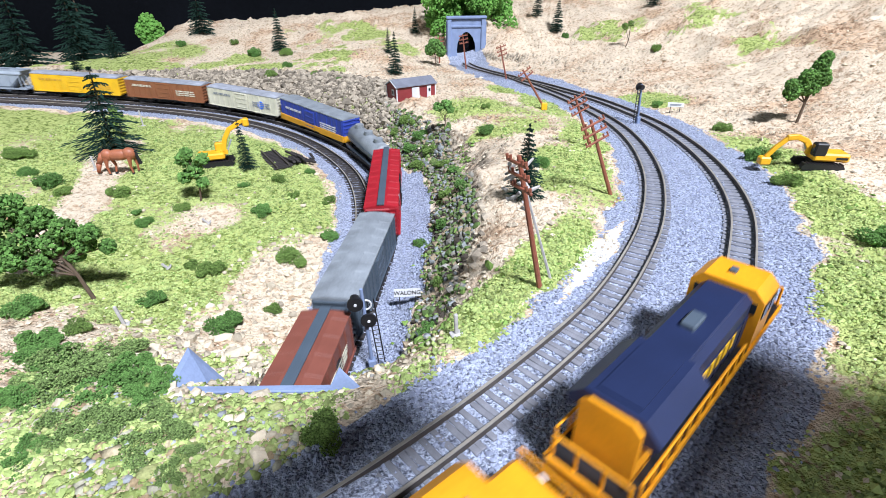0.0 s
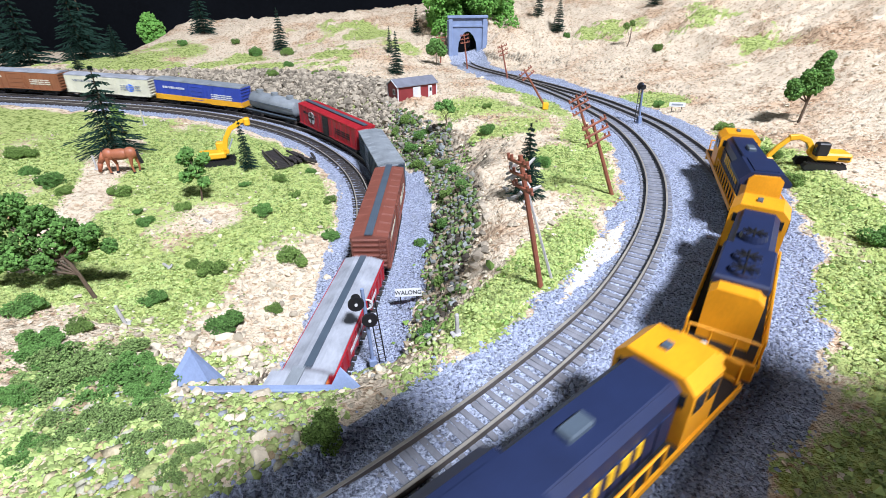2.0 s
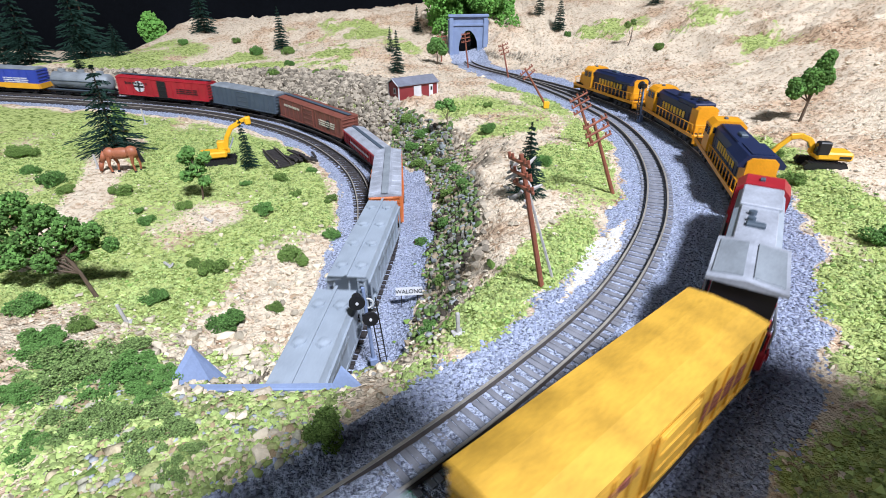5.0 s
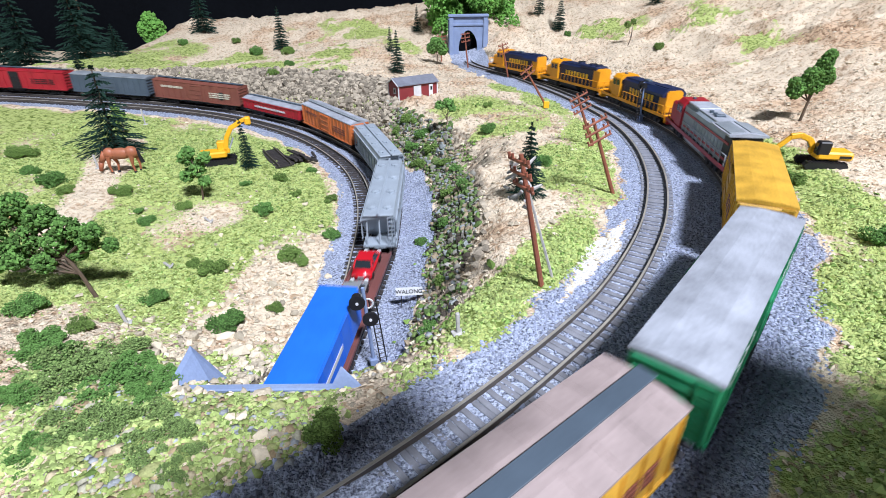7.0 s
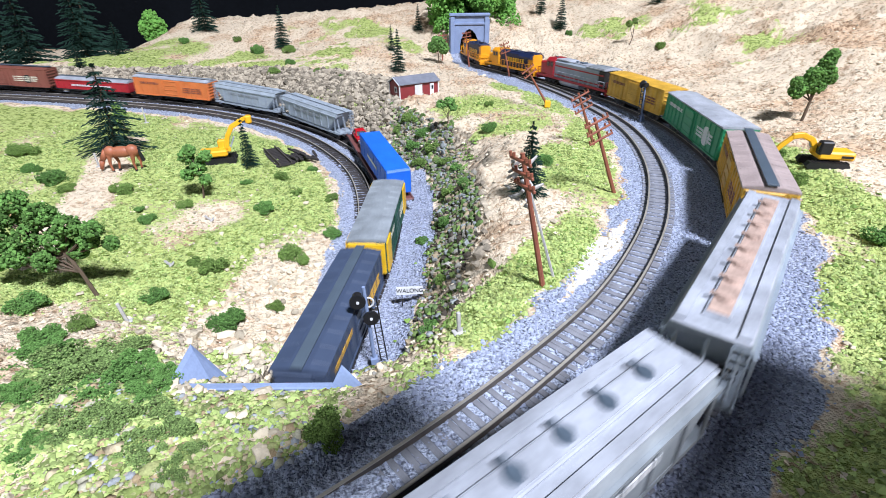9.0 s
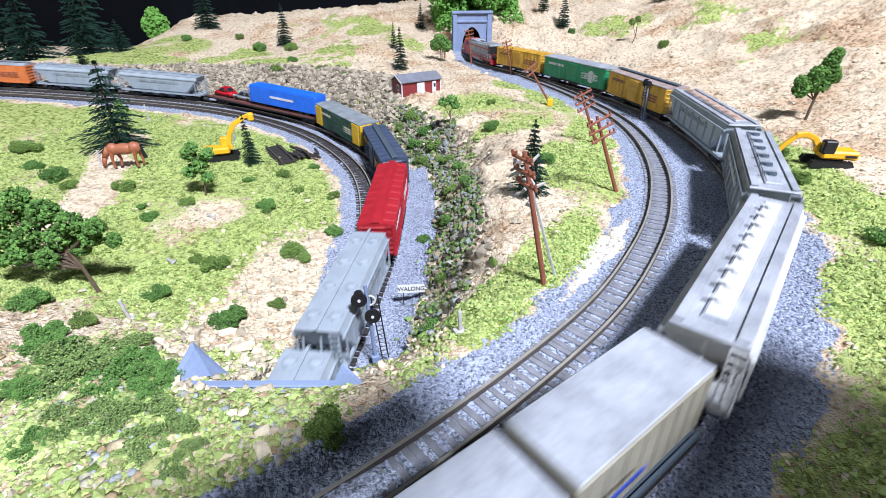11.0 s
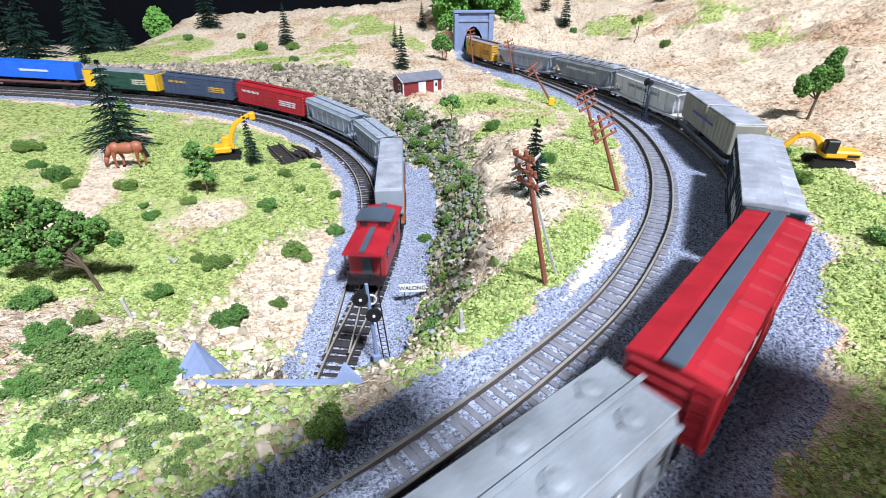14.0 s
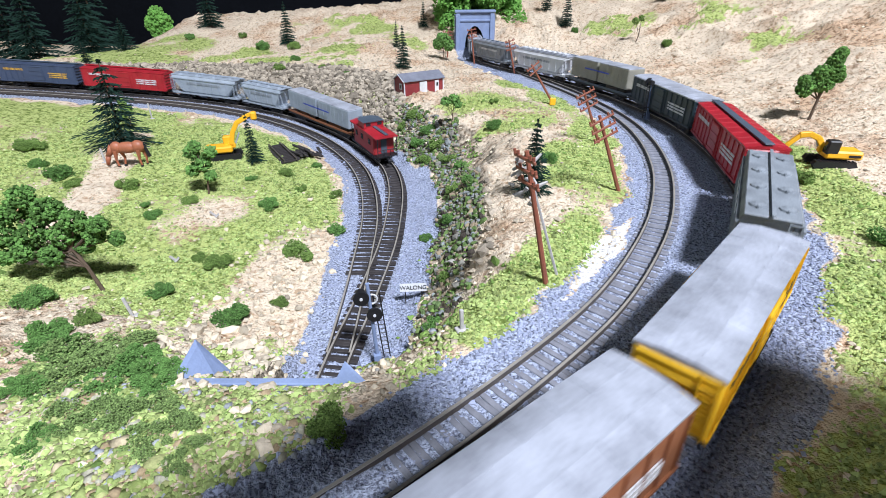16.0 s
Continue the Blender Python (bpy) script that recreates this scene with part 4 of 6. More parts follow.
def caboose(label, group, span):
    L = span - 0.0085
    car = car_root("caboose", label, group)
    underframe(car, L, BLACK, 0.0125)
    b = L - 0.014
    hw = 0.0094
    part("body", box(BM(), 0, 0, 0.0145, b, hw * 2, 0.0155, 0.0004), CABRED, car)
    part("roof", prism(BM(), [(-hw - .0006, .0222), (hw + .0006, .0222), (hw + .0006, .0230), (.003, .0244), (-.003, .0244), (-hw - .0006, .0230)], -L / 2, L / 2), RED, car)
    cu = part("cupola", box(BM(), 0.004, 0, 0.0262, 0.013, hw * 1.9, 0.0055, 0.0004), RED, car)
    part("cupola_roof", prism(BM(), [(-hw - .0002, .0289), (hw + .0002, .0289), (.003, .0302), (-.003, .0302)], -0.0035, 0.0115), DARKGREY, cu)
    for s in (-1, 1):
        bm = BM()
        for y in (-0.005, 0.005):
            box(bm, 0.004 + s * 0.0066, y, 0.0268, 0.0003, 0.004, 0.0024)
        part("cupola_window", bm, GLASS, cu)
        bm = BM()
        for x in (-b * .32, b * .05, b * .34):
            box(bm, x, s * (hw + 0.0001), 0.0165, 0.0042, 0.0004, 0.0045)
        part("window", bm, GLASS, car)
        part("end_platform", box(BM(), s * (L / 2 - 0.003), 0, 0.0068, 0.007, 0.0175, 0.0010), BLACK, car)
        part("end_door", box(BM(), s * (b / 2 + 0.0002), 0, 0.0138, 0.0006, 0.0052, 0.0125), DARKGREY, car)
        bm = BM()
        for y in (-0.0085, -0.003, 0.003, 0.0085):
            rod(bm, (s * (L / 2), y, 0.007), (s * (L / 2), y, 0.0125 if abs(y) < .005 else 0.0224), 0.0004, seg=5)
        rod(bm, (s * L / 2, -0.0085, 0.0125), (s * L / 2, 0.0085, 0.0125), 0.0004, seg=5)
        part("railing", bm, BLACK, car)
    part("roof_walk", box(BM(), 0, 0, 0.0249, L, 0.003, 0.0005), DARKGREY, car)
    return car


def loco(label, group, span, hood, ends, sill, roof, kind="fans", wide_cab=False):
    """Hood diesel with its cab leading."""
    L = span - 0.007
    car = tagged(new("locomotive"), label, "locomotive", group)
    bm = box(BM(), 0, 0, 0.0082, L, 0.0190, 0.0014, 0.0003)
    box(bm, 0, 0, 0.0068, L * 0.86, 0.010, 0.0024)
    part("frame", bm, BLACK, car)
    for s in (-1, 1):
        part("sill", box(BM(), 0, s * 0.0096, 0.0080, L, 0.0006, 0.0022), sill, car)
        part("pilot", box(BM(), s * (L / 2 + 0.0002), 0, 0.0062, 0.0012, 0.0185, 0.0062, 0.0004), sill if s > 0 else ends, car)
        coupler(car, s * (L / 2 + 0.0006), s)
        bm = BM()
        for dx in (-0.0068, 0, 0.0068):
            for y in (-1, 1):
                box(bm, s * L * 0.3 + dx, y * 0.0072, 0.0034, 0.0042, 0.0016, 0.0032, 0.0004)
        box(bm, s * L * 0.3, 0, 0.0050, 0.021, 0.0156, 0.0014, 0.0003)
        b = part("bogie", bm, BLACK, car)
        for dx in (-0.0068, 0, 0.0068):
            bm = BM()
            for y in (-1, 1):
                rod(bm, (s * L * .3 + dx, y * 0.0042, 0.0030), (s * L * .3 + dx, y * 0.0054, 0.0030), 0.0030, seg=12)
            part("wheelset", bm, DARKRAIL, b)
    part("fuel_tank", prism(BM(), [(-.0085, .0045), (-.006, .0020), (.006, .0020), (.0085, .0045), (.0085, .0072), (-.0085, .0072)], -L * 0.14, L * 0.14), SILVER if wide_cab else BLACK, car)
    # long hood
    x0, x1 = -L / 2 + 0.005, L / 2 - 0.030
    hood_w = 0.0066 if not wide_cab else 0.0078
    prof = [(-hood_w, .0088), (hood_w, .0088), (hood_w, .0235), (hood_w * .72, .0252), (-hood_w * .72, .0252), (-hood_w, .0235)]
    h = part("long_hood", prism(BM(), prof, x0 + 0.009, x1), hood, car)
    part("hood_end", prism(BM(), prof, x0, x0 + 0.009), BLACK if wide_cab else ends, car)
    part("hood_roof", box(BM(), (x0 + x1) / 2 + 0.004, 0, 0.0254, x1 - x0 - 0.010, hood_w * 1.5, 0.0008, 0.0003), roof, h)
    for s in (-1, 1):
        for k in range(10):
            part("hood_door", box(BM(), x0 + 0.013 + k * 0.0052, s * (hood_w + 0.0001), 0.0145, 0.0042, 0.0004, 0.0092), hood, h)
    if not wide_cab:
        for s in (-1, 1):
            bm = BM()
            for k in range(8):
                w_ = 0.0022 if k % 3 else 0.0030
                box(bm, x0 + 0.018 + k * 0.0046, s * (hood_w + 0.0004), 0.0170, w_, 0.0003, 0.0042)
            part("lettering", bm, LEMON, h)
    if kind == "fans":
        bm = box(BM(), x0 + 0.017, 0, 0.0252, 0.024, hood_w * 2.15, 0.0030, 0.0006)
        part("radiator_housing", bm, roof, car)
        for k, x in enumerate((x0 + 0.010, x0 + 0.0185, x0 + 0.036)):
            bm = rod(BM(), (x, 0, 0.0260), (x, 0, 0.0280), 0.0040, 0.0037, seg=20)
            f = part("fan", bm, roof, car)
            bm = BM()
            for a in range(5):
                box(bm, x, 0, 0.0282, 0.0070, 0.0004, 0.0004, 0, Matrix.Translation((x, 0, 0)) @ Matrix.Rotation(a * math.pi / 5, 4, "Z") @ Matrix.Translation((-x, 0, 0)))
            part("fan_grille", bm, BLACK, f)
    else:
        if wide_cab:
            bm = prism(BM(), [(-.0098, .0246), (.0098, .0246), (.0098, .0256), (0, .0268), (-.0098, .0256)], x0 - 0.001, x0 + 0.027)
            wing = part("radiator_wing", bm, roof, car)
            for s in (-1, 1):
                bm = box(BM(), 0, 0, 0, 0.0225, 0.0076, 0.0005, 0.0001, pose(x0 + 0.013, s * 0.0050, 0.0264, -s * 7))
                part("radiator_grille", bm, MIDGREY, wing)
            part("exhaust", box(BM(), x0 + 0.040, 0.0005, 0.0262, 0.003, 0.0058, 0.0018, 0.0004), DARKGREY, car)
            part("hood_step", box(BM(), x1 - 0.011, 0, 0.0260, 0.021, hood_w * 1.72, 0.0014, 0.0004), roof, h)
        bm = None if wide_cab else prism(BM(), [(-.0095, .0205), (.0095, .0205), (.0100, .0225), (.0062, .0262), (-.0062, .0262), (-.0100, .0225)], x0 + 0.001, x0 + 0.024)
        if not wide_cab:
            part("radiator_wing", bm, roof, car)
            part("radiator_grille", box(BM(), x0 + 0.012, 0, 0.0264, 0.018, 0.009, 0.0006), NAVY, car)
            part("exhaust", box(BM(), x0 + 0.038, 0, 0.0262, 0.007, 0.0035, 0.0022, 0.0004), DARKGREY, car)
        if wide_cab:
            for x in (x0 + 0.044, x0 + 0.050):
                part("roof_vent", rod(BM(), (x, 0.002, 0.0255), (x, 0.002, 0.0272), 0.0013, seg=10), DARKGREY, car)
    # cab and nose
    cx = L / 2 - 0.0235
    cw = 0.0093
    cab = part("cab", prism(BM(), [(-cw, .0088), (cw, .0088), (cw, .0240), (cw * .7, .0268), (-cw * .7, .0268), (-cw, .0240)], cx - 0.0065, cx + 0.0065), ends, car)
    for s in (-1, 1):
        bm = BM()
        for dx in (-0.003, 0.003):
            box(bm, cx + dx, s * (cw + 0.0001), 0.0205, 0.0042, 0.0004, 0.0042)
        part("cab_window", bm, GLASS, cab)
    for sx in (-1, 1):
        bm = BM()
        for y in (-0.0058, 0.0058):
            box(bm, cx + sx * 0.0066, y, 0.0215, 0.0004, 0.0042, 0.0034)
        part("windscreen", bm, GLASS, cab)
    nw = cw * 0.95 if wide_cab else 0.0060
    nose = part("nose", box(BM(), cx + 0.0125, 0, 0.0143 if not wide_cab else 0.0155, 0.012, nw * 2, 0.0110 if not wide_cab else 0.0134, 0.0012), ends, car)
    part("headlight", rod(BM(), (cx + 0.0184, 0, 0.018), (cx + 0.0190, 0, 0.018), 0.0011, seg=10), WHITE, nose)
    part("horn", box(BM(), cx, 0.001, 0.0272, 0.0028, 0.0018, 0.0012, 0.0002), DARKGREY, cab)
    # walkway railings
    for s in (-1, 1):
        bm = BM()
        for k in range(11):
            x = -L / 2 + 0.003 + (L - 0.040) * k / 10
            rod(bm, (x, s * 0.0094, 0.0088), (x, s * 0.0094, 0.0150), 0.00035, seg=5)
        rod(bm, (-L / 2 + 0.003, s * 0.0094, 0.0150), (L / 2 - 0.037, s * 0.0094, 0.0150), 0.00035, seg=5)
        part("handrail", bm, sill if not wide_cab else SILVER, car)
    for s in (-1, 1):
        bm = BM()
        for y in (-0.0085, -0.003, 0.003, 0.0085):
            rod(bm, (s * (L / 2 - 0.0008), y, 0.0088), (s * (L / 2 - 0.0008), y, 0.0150), 0.0004, seg=5)
        rod(bm, (s * (L / 2 - .0008), -0.0085, 0.0150), (s * (L / 2 - .0008), 0.0085, 0.0150), 0.0004, seg=5)
        part("end_rail", bm, sill, car)
    if wide_cab:
        for s in (-1, 1):
            bm = BM()
            for k in range(2):
                box(bm, (x0 + x1) / 2, s * (hood_w + 0.0003), 0.0115 + 0.0085 * k, x1 - x0 - 0.004, 0.0003, 0.0012)
            part("side_stripe", bm, RED, h)
    return car


# trains: (maker, arguments), front first; gaps along the line behind the first coupler
GR, GL = "cars of the upper train", "cars of the lower train"
GAP_R = [-0.1035, 0.0, 0.1042, 0.2104, 0.3318, 0.4239, 0.5325, 0.6283, 0.7385, 0.8389, 0.9459, 1.0480, 1.1541, 1.2600, 1.3503, 1.4393, 1.541]
GAP_L = [-0.104, 0.0, 0.102, 0.198, 0.2972, 0.4080, 0.4862, 0.5975, 0.6886, 0.7980, 0.8854, 0.9794, 1.0710, 1.1703, 1.3300, 1.4185, 1.5090, 1.6090, 1.6970, 1.7600, 1.8720, 1.9361]
YB = "yellow and navy freight locomotive with handrails"
MAKE_R = [
    lambda w: loco(YB + " leading", GR, w, NAVY, LOCOYELLOW, LOCOYELLOW, NAVY, "wings"),
    lambda w: loco(YB + " and roof fans", GR, w, NAVY, LOCOYELLOW, LOCOYELLOW, NAVY, "fans"),
    lambda w: loco(YB + " and flared radiator", GR, w, NAVY, LOCOYELLOW, LOCOYELLOW, NAVY, "wings"),
    lambda w: loco("red and silver wide-cab freight locomotive", GR, w, GREY, RED, RED, SILVER, "wings", True),
    lambda w: boxcar("weathered yellow boxcar with yellow roof", GR, w, OCHRE, OCHRE, None, OCHRE, letters=BROWN, flat=True),
    lambda w: boxcar("green boxcar with flat silver roof and white lettering", GR, w, GREEN, SILVER, None, GREEN, letters=WHITE, flat=True),
    lambda w: boxcar("ochre boxcar with rusty roof and roof walk", GR, w, OCHRE, BROWNROOF, DARKGREY, OCHRE, letters=BROWN),
    lambda w: hopper("light grey covered hopper with rusty hatch trough", GR, w, GREY, SILVER, 8, "trough", hatch_mat=PALERUST),
    lambda w: hopper("grey covered hopper with dark hatch trough", GR, w, MIDGREY, SILVER, 6, "trough", hatch_mat=DARKGREY),
    lambda w: hopper("pale grey covered hopper with ridged roof", GR, w, WHITE, SILVER, 9, "trough", hatch_mat=WHITE),
    lambda w: piggyback("dark flat car carrying two taupe trailers", GR, w, TAUPE, SILVER),
    lambda w: boxcar("dark teal boxcar with silver roof", GR, w, TEAL, SILVER, None, TEAL, letters=WHITE),
    lambda w: boxcar("red boxcar with dark grey roof walk", GR, w, RED, RED, DARKGREY, RED, letters=WHITE),
    lambda w: hopper("grey covered hopper with eight round hatches", GR, w, MIDGREY, MIDGREY, 4, "round"),
    lambda w: boxcar("yellow boxcar with ribbed silver roof", GR, w, LEMON, SILVER, None, LEMON, letters=BLACK),
    lambda w: boxcar("brown boxcar with pale weathered roof", GR, w, RUST, SILVER, None, RUST, letters=WHITE),
]
MAKE_L = [
    lambda w: hopper("light grey covered hopper leading the view", GL, w, GREY, GREY, 4, "round"),
    lambda w: boxcar("bright yellow boxcar with grey roof", GL, w, LEMON, SILVER, None, LEMON, letters=OCHRE),
    lambda w: boxcar("rusty brown boxcar with grey roof", GL, w, RUST, SILVER, None, RUST, letters=CREAM),
    lambda w: boxcar("cream refrigerator car with blue emblem", GL, w, CREAM, SILVER, None, CREAM, letters=MIDGREY),
    lambda w: boxcar("tall blue boxcar with yellow lower stripe", GL, w, BLUE, MIDGREY, None, BLUE, 0.0260, 0.0278, letters=WHITE, lower=YELLOW),
    lambda w: tank_car("grey three-dome tank car", GL, w),
    lambda w: boxcar("red boxcar with open black door and round emblem", GL, w, RED, RED, DARKGREY, BLACK, letters=BLACK, wide=0.010),
    lambda w: boxcar("dark grey-blue boxcar with grey roof", GL, w, DARKGREY, MIDGREY, None, DARKGREY),
    lambda w: boxcar("dark brown boxcar with dark roof walk", GL, w, BROWN, BROWN, DARKGREY, BROWN, letters=CREAM),
    lambda w: gondola("low red covered gondola with silver cover", GL, w),
    lambda w: boxcar("orange refrigerator car with silver roof", GL, w, ORANGE, SILVER, MIDGREY, ORANGE, letters=BROWN),
    lambda w: hopper("light grey covered hopper with round hatches", GL, w, GREY, GREY, 4, "round"),
    lambda w: hopper("light grey covered hopper with round hatches", GL, w, GREY, GREY, 4, "round"),
    lambda w: auto_flat("long brown flat car with a bright blue trailer", GL, w),
    lambda w: boxcar("dark green boxcar with yellow ends and grey roof", GL, w, DARKGREEN, MIDGREY, None, DARKGREEN, letters=CREAM, end=LEMON),
    lambda w: boxcar("slate blue boxcar with dark roof walk", GL, w, SLATE, SLATE, DARKGREY, SLATE, letters=OCHRE),
    lambda w: boxcar("red boxcar with red roof and roof walk", GL, w, RED, RED, RED, RED, letters=WHITE),
    lambda w: hopper("light grey covered hopper with round hatches", GL, w, GREY, GREY, 4, "round"),
    lambda w: hopper("light grey covered hopper with round hatches", GL, w, GREY, GREY, 4, "round", ribs=7),
    lambda w: piggyback("brown flat car carrying two pale grey trailers", GL, w, GREY, SILVER),
    lambda w: caboose("red caboose with cupola and black end platforms", GL, w),
]
TRAIN_R = [mk(b - a) for mk, a, b in zip(MAKE_R, GAP_R, GAP_R[1:])]
TRAIN_L = [mk(b - a) for mk, a, b in zip(MAKE_L, GAP_L, GAP_L[1:])]
emblem(TRAIN_L[6], -0.026, 0.0165, 0.0058, WHITE, BLACK)
emblem(TRAIN_L[3], 0.025, 0.0150, 0.0040, BRIGHTBLUE)
emblem(TRAIN_L[8], 0.030, 0.0150, 0.0042, BLACK)
emblem(TRAIN_R[5], 0.030, 0.0150, 0.0055, WHITE)

# how far each train's first coupler has come along its line, second by second
RUN = [(0, 0), (0.5, 0.0425), (1.5, 0.1232), (2.5, 0.2033), (3.5, 0.284), (6.5, 0.5100), (7, 0.5574), (8, 0.6642), (9, 0.7775),
       (11.5, 1.0343), (12.5, 1.1349), (13.5, 1.2346), (14.5, 1.3290), (15, 1.3730), (16, 1.4656)]
RUN_R, RUN_L = [(t, s + 0.3697) for t, s in RUN], [(t, s + 1.4545) for t, s in RUN]


def run_at(run, t):
    """A smooth rise through the known places."""
    k = max(i for i in range(len(run) - 1) if run[i][0] <= t)
    def slope_at(i):
        a, b = run[max(i - 1, 0)], run[min(i + 1, len(run) - 1)]
        return (b[1] - a[1]) / (b[0] - a[0])
    (t0, s0), (t1, s1) = run[k], run[k + 1]
    h = t1 - t0
    u = (t - t0) / h
    return ((2 * u ** 3 - 3 * u ** 2 + 1) * s0 + (u ** 3 - 2 * u ** 2 + u) * h * slope_at(k) + (3 * u ** 2 - 2 * u ** 3) * s1 + (u ** 3 - u ** 2) * h * slope_at(k + 1))


def on_line(line, s, z_of):
    k = min(max(s / STEP, 0), len(line) - 2.001)
    i = int(k)
    x, y = line[i] + (line[i + 1] - line[i]) * (k - i)
    return Vector((x, y, float(z_of(x, y))))


def drive(train, gaps, run, line, start, z_of):
    s_start = STEP * int(np.argmin(((line - np.array(start)) ** 2).sum(1)))
    for car, a, b in zip(train, gaps, gaps[1:]):
        rows = []
        for k in range(65):
            t = k / 4
            s = s_start + run_at(run, t) - (a + b) / 2
            f, r = on_line(line, s + (b - a) * 0.32, z_of), on_line(line, s - (b - a) * 0.32, z_of)
            d = f - r
            m = Matrix.Translation((f + r) / 2) @ pose(0, 0, 0, 0, -math.degrees(math.atan2(d.z, math.hypot(d.x, d.y))), math.degrees(math.atan2(d.y, d.x)))
            rows.append((t, m))
        walk(car, rows)
        for load, carrier, place in LOADS:
            if carrier is car:
                walk(load, [(t, m @ place) for t, m in rows])


def motions():
    drive(TRAIN_R, GAP_R, RUN_R, LINE_B, PLAN_B[3], flat_z)
    drive(TRAIN_L, GAP_L, RUN_L, LINE_D, PLAN_D[1], low_z)

# ---- built things ----


def tunnel_portal():
    """Grey concrete portal with a pointed arch, a recessed panel and a coping."""
    root = tagged(new("tunnel_portal"), "grey concrete tunnel portal with pointed arch and coping", "tunnel portal")
    root.matrix_basis = pose(0.0375, 0.752, -0.004)
    arch = [(-0.0135, 0.0), (-0.0135, 0.020), (-0.0125, 0.028), (-0.009, 0.036), (-0.004, 0.0415), (0, 0.043), (0.004, 0.0415), (0.009, 0.036), (0.0125, 0.028), (0.0135, 0.020), (0.0135, 0.0)]
    bm = BM()
    for y, flip in ((0.0, False), (0.008, True)):
        outer = [(-0.0275, 0), (-0.0275, 0.020), (-0.0275, 0.030), (-0.0275, 0.042), (-0.012, 0.0605), (0, 0.0605), (0.012, 0.0605), (0.0275, 0.042), (0.0275, 0.030), (0.0275, 0.020), (0.0275, 0)]
        corner = {3: (-0.0275, 0.0605), 6: (0.0275, 0.0605)}
        iv = [bm.verts.new((x, y, z)) for x, z in arch]
        ov = [bm.verts.new((x, y, z)) for x, z in outer]
        for i in range(10):
            ring = [iv[i], iv[i + 1], ov[i + 1]]
            if i in corner:
                ring.append(bm.verts.new((corner[i][0], y, corner[i][1])))
            ring.append(ov[i])
            bm.faces.new(ring)
        if not flip:
            front = iv
        else:
            for i in range(10):
                bm.faces.new((front[i], front[i + 1], iv[i + 1], iv[i]))
    bmesh.ops.recalc_face_normals(bm, faces=bm.faces)
    part("wall", bm, CONCRETE, root)
    part("coping", box(BM(), 0, 0.003, 0.0618, 0.058, 0.013, 0.0035, 0.0006), CONCRETE, root)
    for s in (-1, 1):
        part("pilaster", box(BM(), s * 0.0245, -0.001, 0.030, 0.006, 0.0025, 0.059, 0.0005), CONCRETE, root)
        part("side_wall", box(BM(), s * 0.0275, 0.02, 0.028, 0.003, 0.036, 0.056), CONCRETE, root)
    part("arch_band", box(BM(), 0, -0.0006, 0.050, 0.044, 0.0022, 0.003, 0.0005), CONCRETE, root)
    bm = BM()
    for s in (-1, 1):
        box(bm, s * 0.0165, 0.10, 0.022, 0.003, 0.19, 0.046)
    box(bm, 0, 0.10, 0.046, 0.036, 0.19, 0.003)
    part("bore_lining", bm, BLACK, root)
    return root


tunnel_portal()


def portal_rim():
    """Top of the lower portal with its two wing walls."""
    root = tagged(new("lower_portal"), "grey portal top with two sloping wing walls", "tunnel portal")
    bm = box(BM(), -0.0545, 0.1030, -0.0110, 0.052, 0.0026, 0.009, 0.0004)
    part("head_wall", bm, CONCRETE, root)
    for name, pts in (("wing_wall", [(-0.0815, 0.1175, -0.003), (-0.0825, 0.106, -0.006), (-0.064, 0.103, -0.030), (-0.0655, 0.118, -0.030)]),
                      ("wing_wall", [(-0.0312, 0.1065, -0.002), (-0.0365, 0.1000, -0.011), (-0.0370, 0.102, -0.040), (-0.0220, 0.112, -0.034), (-0.0218, 0.1000, -0.007)])):
        bm = BM()
        a = [bm.verts.new(p) for p in pts]
        f = bm.faces.new(a)
        bmesh.ops.recalc_face_normals(bm, faces=bm.faces)
        r = bmesh.ops.extrude_face_region(bm, geom=[f])
        bmesh.ops.translate(bm, vec=(0.0012, -0.0016, -0.0012), verts=[v for v in r["geom"] if isinstance(v, bmesh.types.BMVert)])
        bmesh.ops.recalc_face_normals(bm, faces=bm.faces)
        part(name, bm, CONCRETE, root)
    bm = BM()
    for s in (-1, 1):
        box(bm, -0.0505 + s * 0.0165, 0.06, -0.030, 0.003, 0.085, 0.040)
    part("bore_wall", bm, BLACK, root)


portal_rim()


